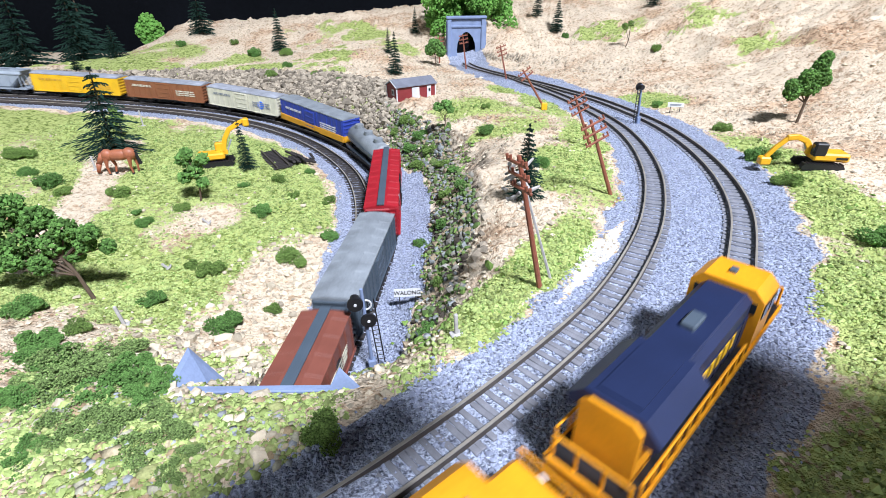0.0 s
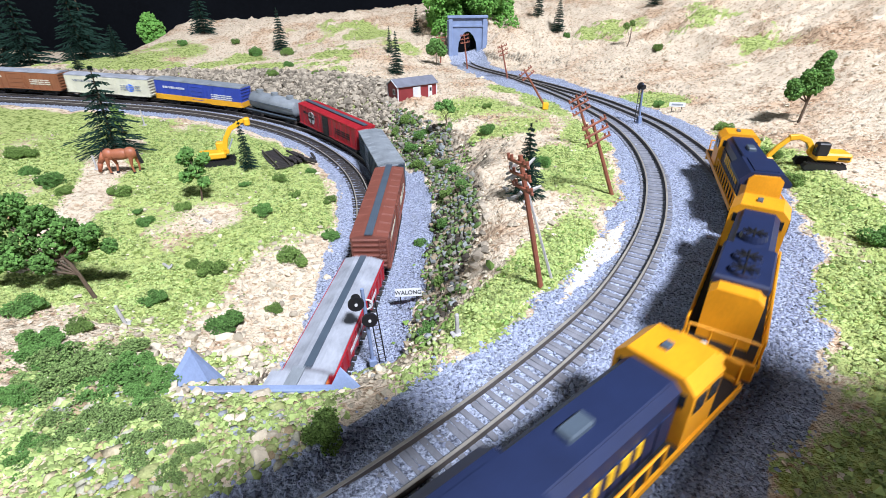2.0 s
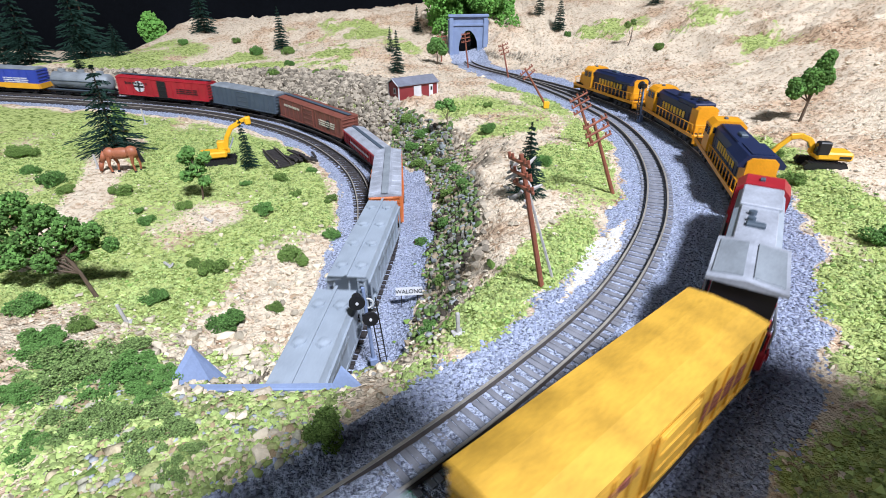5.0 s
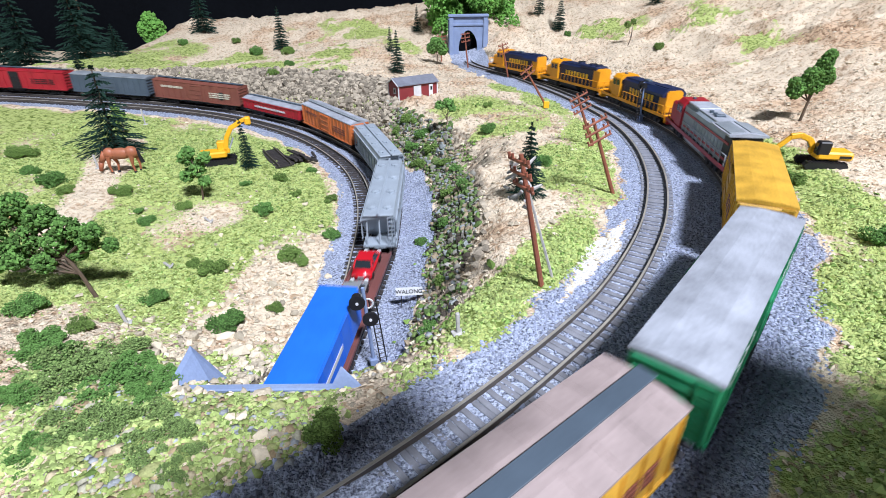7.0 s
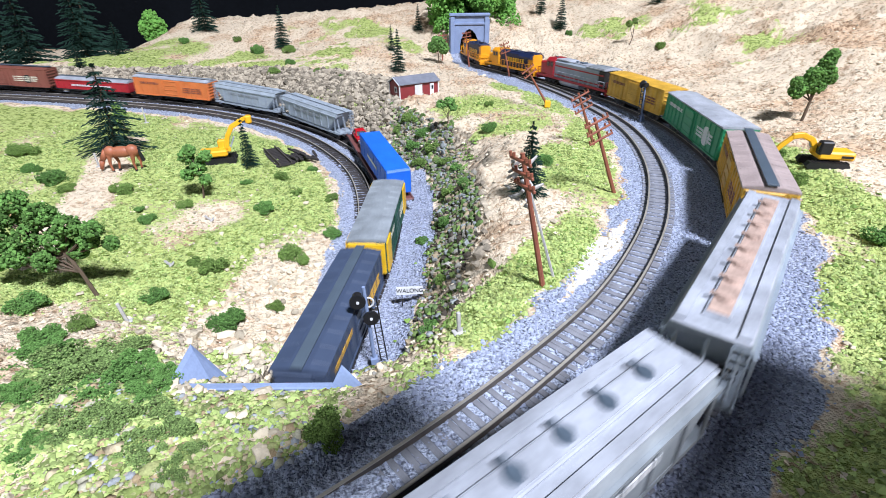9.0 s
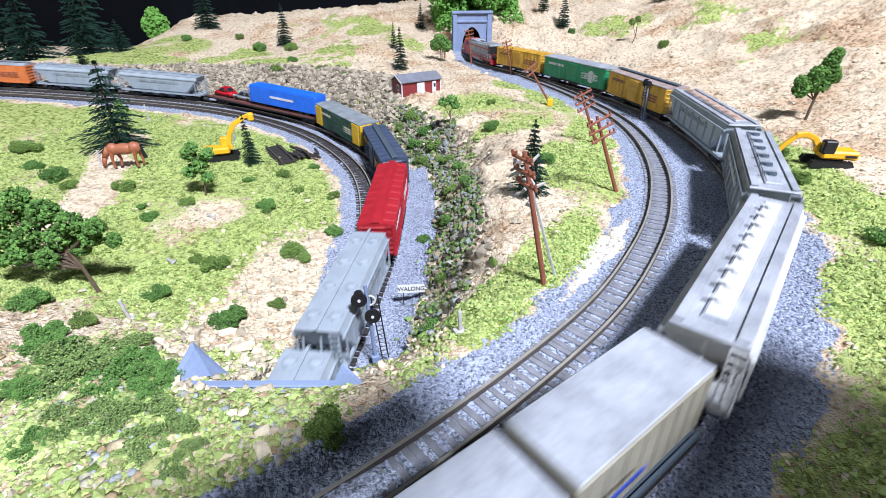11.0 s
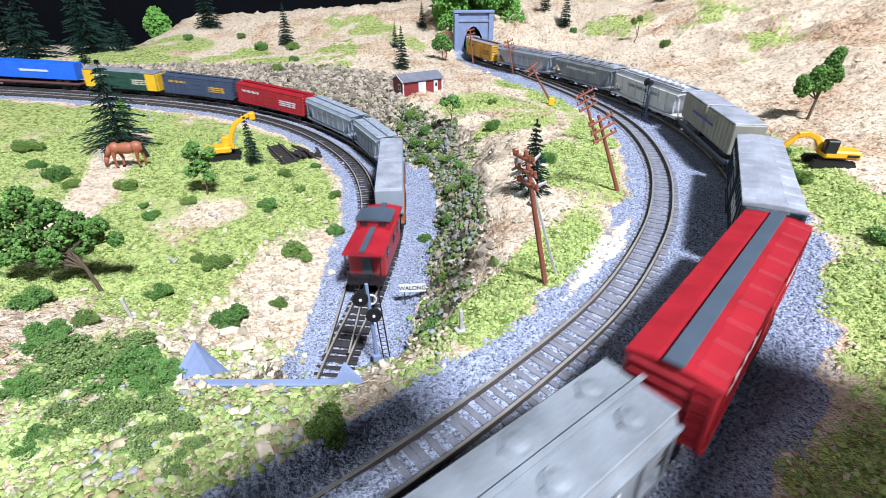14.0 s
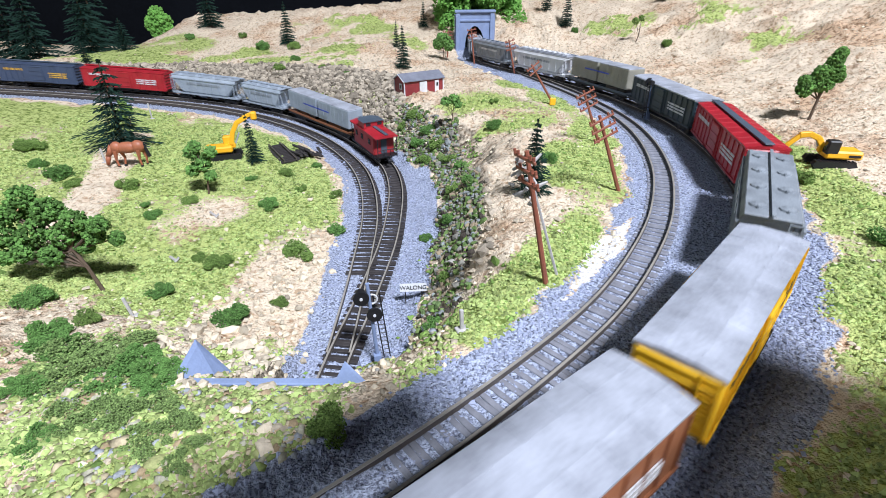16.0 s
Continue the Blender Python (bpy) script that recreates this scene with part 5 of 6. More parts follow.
def hut():
    root = tagged(new("shed"), "small dark red shed with grey gable roof and white trim", "shed")
    root.matrix_basis = pose(-0.030, 0.496, ground_z(-0.030, 0.490) - 0.001, 0, 0, 33)
    part("wall", prism(BM(), [(-0.010, 0), (0.010, 0), (0.010, 0.0135), (0, 0.0185), (-0.010, 0.0135)], -0.022, 0.022), HUTRED, root)
    bm = BM()
    for s in (-1, 1):
        vs = [bm.verts.new(p) for p in ((-0.0235, 0, 0.0188), (0.0235, 0, 0.0188), (0.0235, s * 0.0118, 0.0130), (-0.0235, s * 0.0118, 0.0130))]
        f = bm.faces.new(vs)
        r = bmesh.ops.extrude_face_region(bm, geom=[f])
        bmesh.ops.translate(bm, vec=(0, 0, 0.0009), verts=[v for v in r["geom"] if isinstance(v, bmesh.types.BMVert)])
    bmesh.ops.recalc_face_normals(bm, faces=bm.faces)
    part("roof", bm, ROOFGREY, root)
    d = part("door", box(BM(), -0.001, -0.0103, 0.0062, 0.0085, 0.0010, 0.0112, 0.0002), WHITE, root)
    part("door", box(BM(), 0.0145, -0.0103, 0.0062, 0.0045, 0.0010, 0.0112, 0.0002), WHITE, root)
    for x, y, sx, sy in ((-0.0222, -0.003, 0.0008, 0.0045), (0.0222, -0.003, 0.0008, 0.0045), (0.0145, -0.0109, 0.0022, 0.0006)):
        w = part("window", box(BM(), x, y, 0.0080, sx + 0.0002, sy, 0.0055), WHITE, root)
        part("pane", box(BM(), x * 1.012, y * 1.012 if abs(y) > .005 else y, 0.0080, sx, sy * 0.6, 0.0034), GLASS, w)
    for x in (-0.0221, 0.0221):
        for y in (-0.0101, 0.0101):
            part("corner_trim", box(BM(), x, y, 0.0067, 0.0011, 0.0011, 0.0134), WHITE, root)
    for s in (-1, 1):
        bm = BM()
        for sy in (-1, 1):
            rod(bm, (s * 0.0234, 0, 0.0190), (s * 0.0234, sy * 0.0118, 0.0133), 0.0006, seg=4)
        part("gable_trim", bm, WHITE, root)


hut()


def pole(base, top, arms, yaw, label):
    """Telegraph pole with cross arms and insulators, leaning as planted."""
    b, t = Vector((base[0], base[1], ground_z(*base) - 0.002)), Vector(top)
    root = tagged(new("telegraph_pole"), label, "telegraph pole", "telegraph poles beside the track")
    d = (t - b)
    q = d.to_track_quat("Z", "Y").to_matrix().to_4x4()
    root.matrix_basis = Matrix.Translation(b) @ q @ Matrix.Rotation(radians(yaw), 4, "Z")
    h = d.length
    part("post", rod(BM(), (0, 0, 0), (0, 0, h), 0.0011, 0.0008, 8), POLE, root)
    for k in range(arms):
        z = h - 0.0022 - k * 0.0045
        a = part("cross_arm", box(BM(), 0.0011, 0, z, 0.0009, 0.0140, 0.0011, 0.0002), POLE, root)
        for y in (-0.0064, -0.0040, 0.0040, 0.0064):
            bm = rod(BM(), (0.0011, y, z), (0.0011, y, z + 0.0019), 0.0004, 0.0006, 6)
            part("insulator", bm, POLE, a)
    return root


POLES = [((0.036, 0.147), (0.0246, 0.147, 0.0490), 3, -70, "tall brown plastic telegraph pole by a dead tree"),
         ((0.090, 0.234), (0.0732, 0.234, 0.0385), 3, 20, "leaning brown plastic telegraph pole on turf"),
         ((0.103, 0.319), (0.0871, 0.319, 0.0335), 3, 20, "leaning brown plastic telegraph pole on turf"),
         ((0.094, 0.432), (0.0705, 0.432, 0.0330), 2, 25, "steeply leaning brown telegraph pole with yellow tag"),
         ((0.080, 0.605), (0.0702, 0.605, 0.0355), 3, 30, "brown telegraph pole near the tunnel"),
         ((0.035, 0.690), (0.0295, 0.690, 0.0410), 3, 30, "brown telegraph pole before the tunnel mouth"),
         ((-0.002, 0.72), (-0.001, 0.72, 0.036), 3, 20, "brown telegraph pole beside the portal")]
for p_ in POLES:
    pole(*p_)
part("pole_tag", box(BM(), 0.0915, 0.430, 0.0025, 0.005, 0.003, 0.006, 0.0005), DIGGER)
tagged(bpy.data.objects["pole_tag"], "small yellow box at a pole's foot", "box")
# pale dead branches at the tall pole
bm = BM()
rnd = random.Random(5)
for k in range(16):
    a = Vector((0.026 + rnd.uniform(-.004, .004), 0.151 + rnd.uniform(-.002, .002), 0.036 + rnd.uniform(-.006, .010)))
    rod(bm, a, a + Vector((rnd.uniform(-.004, .004), rnd.uniform(-.002, .002), rnd.uniform(-.003, .004))), 0.0008, 0.0004, 5)
rod(bm, (0.041, 0.153, ground_z(0.041, 0.153) - 0.001), (0.027, 0.151, 0.040), 0.0006, 0.0004, 5)
tagged(part("dead_tree", bm, LIMB), "pale bare dead branches against a pole", "tree")


def block_signal(x, y, h, lean, yaw, heads, label):
    root = tagged(new("railway_signal"), label, "railway signal")
    root.matrix_basis = pose(x, y, (ground_z(x, y) - 0.001), 0, lean, yaw)
    part("mast", rod(BM(), (0, 0, 0), (0, 0, h), 0.0008, 0.0007, 8), CONCRETE, root)
    part("mast_base", box(BM(), 0, 0, 0.003, 0.0032, 0.0032, 0.007, 0.0003), CONCRETE, root)
    bm = BM()
    for s in (-1, 1):
        rod(bm, (0.004 + s * 0.0013, 0.0008, 0.003), (0.0028 + s * 0.0013, 0.0008, h * 0.86), 0.0003, seg=5)
    n = int(h / 0.0026)
    for k in range(1, n):
        z = 0.003 + (h * 0.86 - 0.003) * k / n
        rod(bm, (0.0027 - .0012 * k / n, 0.0008, z), (0.0053 - .0012 * k / n, 0.0008, z), 0.00025, seg=4)
    part("ladder", bm, BLACK, root)
    for hx, hz in heads:
        head = part("signal_head", rod(BM(), (hx, -0.0010, hz), (hx, -0.0020, hz), 0.0031, seg=24), BLACK, root)
        part("lens", rod(BM(), (hx, -0.0020, hz), (hx, -0.0024, hz), 0.0006, seg=10), WHITE, head)
        part("hood", rod(BM(), (hx, -0.0005, hz), (hx, 0.0028, hz), 0.0019, seg=12), BLACK, head)
    bm = BM()
    for k in range(8):
        a0, a1 = math.pi * k / 8, math.pi * (k + 1) / 8
        rod(bm, (0.0008 + 0.0022 * math.sin(a0), 0, h * .82 + 0.0022 * math.cos(a0)), (0.0008 + 0.0022 * math.sin(a1), 0, h * .82 + 0.0022 * math.cos(a1)), 0.0004, seg=5)
    part("cable", bm, WHITE, root)


block_signal(-0.0300, 0.151, 0.0415, -2, 12, [(-0.0030, 0.0360), (0.0012, 0.0275)], "grey signal mast with two round black heads and ladder")
block_signal(0.160, 0.388, 0.0320, 5, -160, [(0.0010, 0.0300)], "grey signal mast with one round black head")


def name_board(x, y, z, w, h, post, yaw, words, label):
    root = tagged(new("station_sign"), label, "sign")
    root.matrix_basis = pose(x, y, z, -14, 0, yaw)
    part("board", box(BM(), 0, 0, post + h / 2, w, 0.0006, h), WHITE, root)
    for s in (-1, 1):
        part("post", box(BM(), s * w * 0.3, 0.0005, post * 0.55, 0.0005, 0.0005, post * 1.1), BLACK, root)
    if words:
        cu = bpy.data.curves.new("sign_text", "FONT")
        cu.body, cu.align_x, cu.align_y, cu.size, cu.extrude = words, "CENTER", "CENTER", h * 0.72, 0.0001
        cu.materials.append(BLACK)
        t = new("lettering", cu)
        t.parent = root
        t.matrix_local = pose(0, -0.0005, post + h / 2, 90, 0, 0)
    else:
        part("lettering", box(BM(), 0, -0.0005, post + h / 2, w * 0.7, 0.0003, h * 0.35), MIDGREY, root)


name_board(-0.0175, 0.190, ground_z(-0.0175, 0.190) - 0.0005, 0.0130, 0.0040, 0.0062, 4, "WALONG", "white name board reading WALONG on two posts")
name_board(0.200, 0.412, ground_z(0.200, 0.412) - 0.0005, 0.0125, 0.0036, 0.006, -18, "", "small white name board beside the outer track")


def digger(x, y, yaw, s, label, boom_fold):
    root = tagged(new("excavator"), label, "excavator")
    root.matrix_basis = pose(x, y, ground_z(x, y) - 0.0004, 0, 0, yaw) @ Matrix.Scale(s, 4)
    for k in (-1, 1):
        prof = [(-0.0135, 0.0022), (-0.0118, 0.0002), (0.0118, 0.0002), (0.0135, 0.0022), (0.0118, 0.0046), (-0.0118, 0.0046)]
        bm = BM()
        ring = [[bm.verts.new((px, k * 0.0068 + dy, pz)) for px, pz in prof] for dy in (-0.0023, 0.0023)]
        for i in range(6):
            bm.faces.new((ring[0][i], ring[0][(i + 1) % 6], ring[1][(i + 1) % 6], ring[1][i]))
        bm.faces.new(ring[0][::-1])
        bm.faces.new(ring[1])
        for i in range(11):
            box(bm, -0.0115 + i * 0.0023, k * 0.0068, 0.0047, 0.0010, 0.0050, 0.0006)
            box(bm, -0.0115 + i * 0.0023, k * 0.0068, 0.0001, 0.0010, 0.0050, 0.0006)
        bmesh.ops.recalc_face_normals(bm, faces=bm.faces)
        part("crawler_track", bm, BLACK, root)
    part("chassis", box(BM(), 0, 0, 0.0048, 0.012, 0.009, 0.003, 0.0004), BLACK, root)
    up = part("house", box(BM(), -0.0035, 0, 0.0088, 0.0205, 0.0140, 0.0056, 0.0012), DIGGER, root)
    part("counterweight", box(BM(), -0.0135, 0, 0.0086, 0.0045, 0.0142, 0.0062, 0.0014), DIGGER, up)
    part("side_stripe", box(BM(), -0.0105, 0, 0.0086, 0.0070, 0.0146, 0.0016), BLACK, up)
    cab = part("cab", box(BM(), 0.0035, 0.0040, 0.0138, 0.0078, 0.0062, 0.0092, 0.0008), BLACK if boom_fold else DIGGER, root)
    part("window", box(BM(), 0.0036, 0.0040, 0.0146, 0.0082, 0.0048, 0.0060, 0.0004), GLASS, cab)
    part("boom_bracket", box(BM(), 0.0065, -0.001, 0.011, 0.006, 0.003, 0.004, 0.0004), DIGGER, root)

    def arm(name, pts, w, mat_):
        bm = BM()
        for (x0, z0), (x1, z1) in zip(pts, pts[1:]):
            dx, dz = x1 - x0, z1 - z0
            box(bm, 0, 0, 0, math.hypot(dx, dz) * 1.12, w, w * 1.25, w * 0.15, Matrix.Translation(((x0 + x1) / 2, -0.001, (z0 + z1) / 2)) @ Matrix.Rotation(-math.atan2(dz, dx), 4, "Y"))
        return part(name, bm, mat_, root)
    if boom_fold:
        arm("boom", [(0.006, 0.011), (0.011, 0.018), (0.017, 0.0205), (0.023, 0.0195)], 0.0030, DIGGER)
        st = arm("stick", [(0.022, 0.0198), (0.0285, 0.0125), (0.0325, 0.0060)], 0.0024, DIGGER)
        part("bucket", box(BM(), 0.0335, -0.001, 0.0028, 0.0075, 0.0066, 0.0058, 0.0010), DIGGER, st)
    else:
        arm("boom", [(0.006, 0.011), (0.009, 0.022), (0.014, 0.030), (0.022, 0.034)], 0.0030, DIGGER)
        st = arm("stick", [(0.020, 0.034), (0.027, 0.0365)], 0.0024, DIGGER)
        part("bucket", box(BM(), 0.0285, -0.001, 0.035, 0.005, 0.0066, 0.0066, 0.0010), DIGGER, st)
    arm("ram", [(0.010, 0.013), (0.014, 0.021)], 0.0010, SILVER)


digger(0.216, 0.262, 168, 0.82, "yellow excavator with black cab resting on tan soil", True)
digger(-0.180, 0.370, 18, 0.92, "bright yellow excavator with raised boom on turf", False)


def horse():
    """Grazing horse on four legs."""
    root = tagged(new("horse"), "chestnut toy horse with black mane grazing on turf", "horse")
    root.matrix_basis = pose(-0.237, 0.339, ground_z(-0.237, 0.339) - 0.0004, 0, 0, 188)
    bm = BM()
    for cx, cz, rx, ry, rz in ((0, 0.0145, 0.0085, 0.0038, 0.0042), (-0.0075, 0.0150, 0.0046, 0.0038, 0.0046), (0.0075, 0.0148, 0.0044, 0.0036, 0.0044)):
        r = bmesh.ops.create_uvsphere(bm, u_segments=14, v_segments=9, radius=1)
        for v in r["verts"]:
            v.co = Vector((cx + v.co.x * rx, v.co.y * ry, cz + v.co.z * rz))
    part("body", bm, HORSE, root, smooth=True)
    bm = rod(BM(), (0.010, 0, 0.0158), (0.0155, 0, 0.0080), 0.0026, 0.0017, 10)
    rod(bm, (0.0150, 0, 0.0088), (0.0172, 0, 0.0022), 0.0019, 0.0012, 9)
    for s in (-1, 1):
        rod(bm, (0.0152, s * 0.001, 0.009), (0.0150, s * 0.0016, 0.0112), 0.0005, 0.0002, 5)
    part("head", bm, HORSE, root, smooth=True)
    bm = rod(BM(), (0.0092, 0, 0.0192), (0.0152, 0, 0.0110), 0.0012, 0.0010, 7)
    part("mane", bm, BLACK, root)
    bm = rod(BM(), (-0.0115, 0, 0.0170), (-0.0135, 0, 0.0070), 0.0009, 0.0014, 7)
    part("tail", bm, BLACK, root)
    for x, y, k in ((0.0082, 0.0022, 0.001), (0.0070, -0.0022, -0.002), (-0.0078, 0.0022, 0.001), (-0.0090, -0.0022, -0.001)):
        bm = rod(BM(), (x, y, 0.0130), (x + k, y, 0.0062), 0.0018, 0.0009, 8)
        rod(bm, (x + k, y, 0.0064), (x + k * 0.4, y, 0.0012), 0.0009, 0.0007, 8)
        lg = part("leg", bm, HORSE, root)
        part("hoof", rod(BM(), (x + k * .4, y, 0.0), (x + k * .4, y, 0.0014), 0.0012, 0.0009, 8), BLACK, lg)


horse()

# spare track panel and a heap of old ties by the yellow digger
root = tagged(new("track_panel"), "loose dark section of track lying on the ground", "track panel")
root.matrix_basis = pose(-0.141, 0.388, ground_z(-0.141, 0.388) + 0.0022, 2, 0, -58)
for s in (-1, 1):
    part("rail", box(BM(), 0, s * 0.0047, 0.0008, 0.052, 0.0009, 0.0018), DARKRAIL, root)
for k in range(13):
    part("tie", box(BM(), -0.024 + k * 0.004, 0, -0.0006, 0.0019, 0.0150, 0.0012), TIEBLACK, root)
rnd = random.Random(11)
for k in range(26):
    x, y = -0.121 + rnd.uniform(-.010, .010), 0.392 + rnd.uniform(-.007, .007)
    bm = box(BM(), 0, 0, 0, 0.0019, 0.014, 0.0016, 0.0002)
    o = tagged(part("railway_tie", bm, TIEBLACK), "loose black tie in a heap", "railway tie", "heap of old ties")
    o.matrix_basis = pose(x, y, ground_z(x, y) + 0.0008 + (k % 4) * 0.0012, rnd.uniform(-8, 8), rnd.uniform(-5, 5), rnd.uniform(20, 75))

for x, y, h, lean in ((-0.135, 0.161, 0.011, 6), (-0.145, 0.215, 0.005, 35), (-0.147, 0.270, 0.006, 40), (-0.292, 0.467, 0.016, 0), (-0.262, 0.345, 0.012, 0), (-0.172, 0.322, 0.006, 5), (0.004, 0.121, 0.009, 2)):
    bm = box(BM(), 0, 0, h / 2 - 0.001, 0.0012, 0.0012, h, 0.0002)
    box(bm, 0, 0, 0.0002, 0.0042, 0.0030, 0.0007, 0.0002)
    o = tagged(part("marker_post", bm, LIMB), "pale grey wooden marker post on turf", "post", "marker posts on the meadow")
    o.matrix_basis = pose(x, y, ground_z(x, y), 0, -lean, 20)

bm = rod(BM(), (-0.019, 0, 0.0012), (0.012, 0, 0.0016), 0.0022, 0.0016, 9)
rod(bm, (0.002, 0, 0.002), (0.008, 0.003, 0.005), 0.0007, 0.0004, 6)
o = tagged(part("log", bm, mat("pale_bark", (0.42, 0.27, 0.14), 0.8, 0, 0.004, 0.3, 0.3)), "pale brown fallen log on the meadow", "log")
o.matrix_basis = pose(-0.262, 0.255, ground_z(-0.262, 0.255), 0, 0, 5)

# ---- trees and bushes ----


def clumps(rnd, lobes, n, size):
    """Many small faceted foam crumbs inside rounded lobes: (verts, faces)."""
    vs, fs = [], []
    for k in range(n):
        cx, cy, cz, r = lobes[rnd.randrange(len(lobes))]
        d = Vector((rnd.gauss(0, 1), rnd.gauss(0, 1), rnd.gauss(0, 1))).normalized()
        q = r * rnd.uniform(0.45, 1.08) ** 0.6
        c = Vector((cx, cy, cz)) + d * q
        if c.z < 0.0002:
            c.z = 0.0002 + rnd.random() * size
        s = size * rnd.uniform(0.55, 1.35)
        ax = [Vector((rnd.gauss(0, 1), rnd.gauss(0, 1), rnd.gauss(0, 1))).normalized() for _ in range(3)]
        a, b = ax[0], ax[0].cross(ax[1]).normalized()
        e = a.cross(b)
        i0 = len(vs)
        for v in (a * rnd.uniform(.8, 1.4), -a, b * rnd.uniform(.7, 1.2), -b, e, -e * rnd.uniform(.7, 1.2)):
            vs.append(tuple(c + v * s))
        for t in ((0, 2, 4), (2, 1, 4), (1, 3, 4), (3, 0, 4), (2, 0, 5), (1, 2, 5), (3, 1, 5), (0, 3, 5)):
            fs.append(tuple(i0 + j for j in t))
    return vs, fs


def bush_mesh(name, seed, material, n=420):
    rnd = random.Random(seed)
    lobes = [(rnd.uniform(-.55, .55), rnd.uniform(-.55, .55), rnd.uniform(.1, .6), rnd.uniform(.2, .45)) for _ in range(10)]
    vs, fs = clumps(rnd, lobes, n, 0.046)
    return mesh_from(name, vs, fs, material)


def mat_mesh(seed, n=5200):
    """A low, ragged mat of foam built of many small lobes."""
    rnd = random.Random(seed)
    lobes = []
    for _ in range(26):
        a, q = rnd.uniform(0, 6.28), rnd.random() ** 0.6 * 1.15
        lobes.append((q * math.cos(a), q * math.sin(a) * 0.8, rnd.uniform(.02, .5) * (1.15 - q * 0.7), rnd.uniform(.12, .33)))
    vs, fs = clumps(rnd, lobes, n, 0.036)
    return mesh_from("bush", vs, fs, FOAM3 if seed % 2 else FOAM)


BUSH = [bush_mesh("bush", k, FOAM if k % 2 else FOAM2, 2600) for k in range(6)]


def bush(x, y, r, k, label="green foam bush on turf", tall=1.0, group="foam bushes"):
    o = tagged(new("bush", BUSH[k % 6]), label, "bush", group)
    o.matrix_basis = pose(x, y, ground_z(x, y) - r * 0.05, 0, 0, (k * 47) % 360) @ Matrix.Diagonal((r, r, r * tall, 1))
    return o


MEADOW_BUSH = [(-0.207, 0.236, .012), (-0.242, 0.258, .013), (-0.085, 0.232, .0105), (-0.097, 0.168, .009), (-0.121, 0.212, .008), (-0.071, 0.262, .0065), (-0.082, 0.185, .005),
               (-0.117, 0.286, .008), (-0.081, 0.313, .006), (-0.107, 0.366, .0055), (-0.125, 0.342, .0065), (-0.015, 0.259, .0048), (0.001, 0.316, .006), (-0.135, 0.182, .007),
               (-0.219, 0.300, .009), (-0.183, 0.264, .006), (-0.170, 0.285, .006), (-0.272, 0.313, .010), (-0.324, 0.357, .012), (-0.196, 0.277, .004), (-0.255, 0.30, .007), (-0.30, 0.33, .008),
               (-0.146, 0.152, .006), (-0.181, 0.168, .009), (-0.134, 0.217, .005), (-0.145, 0.326, .005), (-0.211, 0.214, .009), (-0.196, 0.36, .006), (-0.105, 0.315, .005)]
for i, (x, y, r) in enumerate(MEADOW_BUSH):
    bush(x, y, r * 1.05, i, "dark green foam bush on the meadow", 0.8)
NEAR_MESH = [mat_mesh(41 + k) for k in range(4)]
NEAR_BUSH = [(-0.126, 0.117, .012), (-0.098, 0.100, .011), (-0.082, 0.087, .008), (-0.086, 0.097, .008), (-0.097, 0.086, .008), (-0.103, 0.077, .006), (-0.071, 0.078, .007), (-0.139, 0.124, .011),
             (-0.118, 0.128, .010), (-0.104, 0.118, .009), (-0.112, 0.105, .011), (-0.088, 0.106, .008), (-0.030, 0.0795, .0075), (-0.15, 0.135, .011), (-0.062, 0.072, .005), (-0.125, 0.098, .008)]
for i, (x, y, r) in enumerate(NEAR_BUSH):
    o = bush(x, y, r * 1.0, 2 * i, "olive green foam bush on the near bank", 0.7)
    o.data = NEAR_MESH[i % 4] if i != 12 else o.data
for i, (x, y, r) in enumerate([(-0.031, 0.432, .009), (-0.018, 0.405, .008), (-0.010, 0.380, .008), (0.008, 0.340, .006), (-0.022, 0.375, .007), (0.013, 0.280, .006), (-0.042, 0.430, .007), (-0.027, 0.396, .008), (0.006, 0.30, .007), (0.0, 0.265, .006), (-0.002, 0.195, .005), (-0.006, 0.150, .005), (0.002, 0.36, .007)]):
    bush(x, y, r, i + 2, "grey-green foam bush on the rocky bank")
for i, (x, y, r) in enumerate([(0.035, 0.370, .0075), (0.040, 0.432, .005), (-0.280, 0.765, .012), (-0.230, 0.757, .012), (-0.403, 0.807, .010), (-0.155, 0.612, .006), (-0.120, 0.586, .005), (0.212, 0.356, .008),
                               (0.197, 0.290, .008), (0.263, 0.624, .009), (0.197, 0.440, .006), (0.189, 0.245, .008), (0.185, 0.768, .008), (-0.327, 0.819, .008), (0.062, 0.284, .006), (0.205, 0.283, .007),
                               (0.178, 0.170, .009), (0.160, 0.135, .006), (-0.20, 0.66, .008), (-0.21, 0.62, .009)]):
    bush(x, y, r, i + 3, "small green foam bush on bare soil")


def bank_of_foliage():
    rnd = random.Random(21)
    lobes = [(rnd.uniform(-0.012, 0.118), rnd.uniform(0.80, 0.93), 0.036 + rnd.uniform(0, 0.06), rnd.uniform(.012, .022)) for _ in range(60)]
    vs, fs = clumps(rnd, lobes, 16000, 0.0022)
    tagged(new("hillside_foliage", mesh_from("hillside_foliage", vs, fs, BRIGHTFOAM)), "dense bright green foliage behind the tunnel portal", "foliage", kind="stuff")


bank_of_foliage()


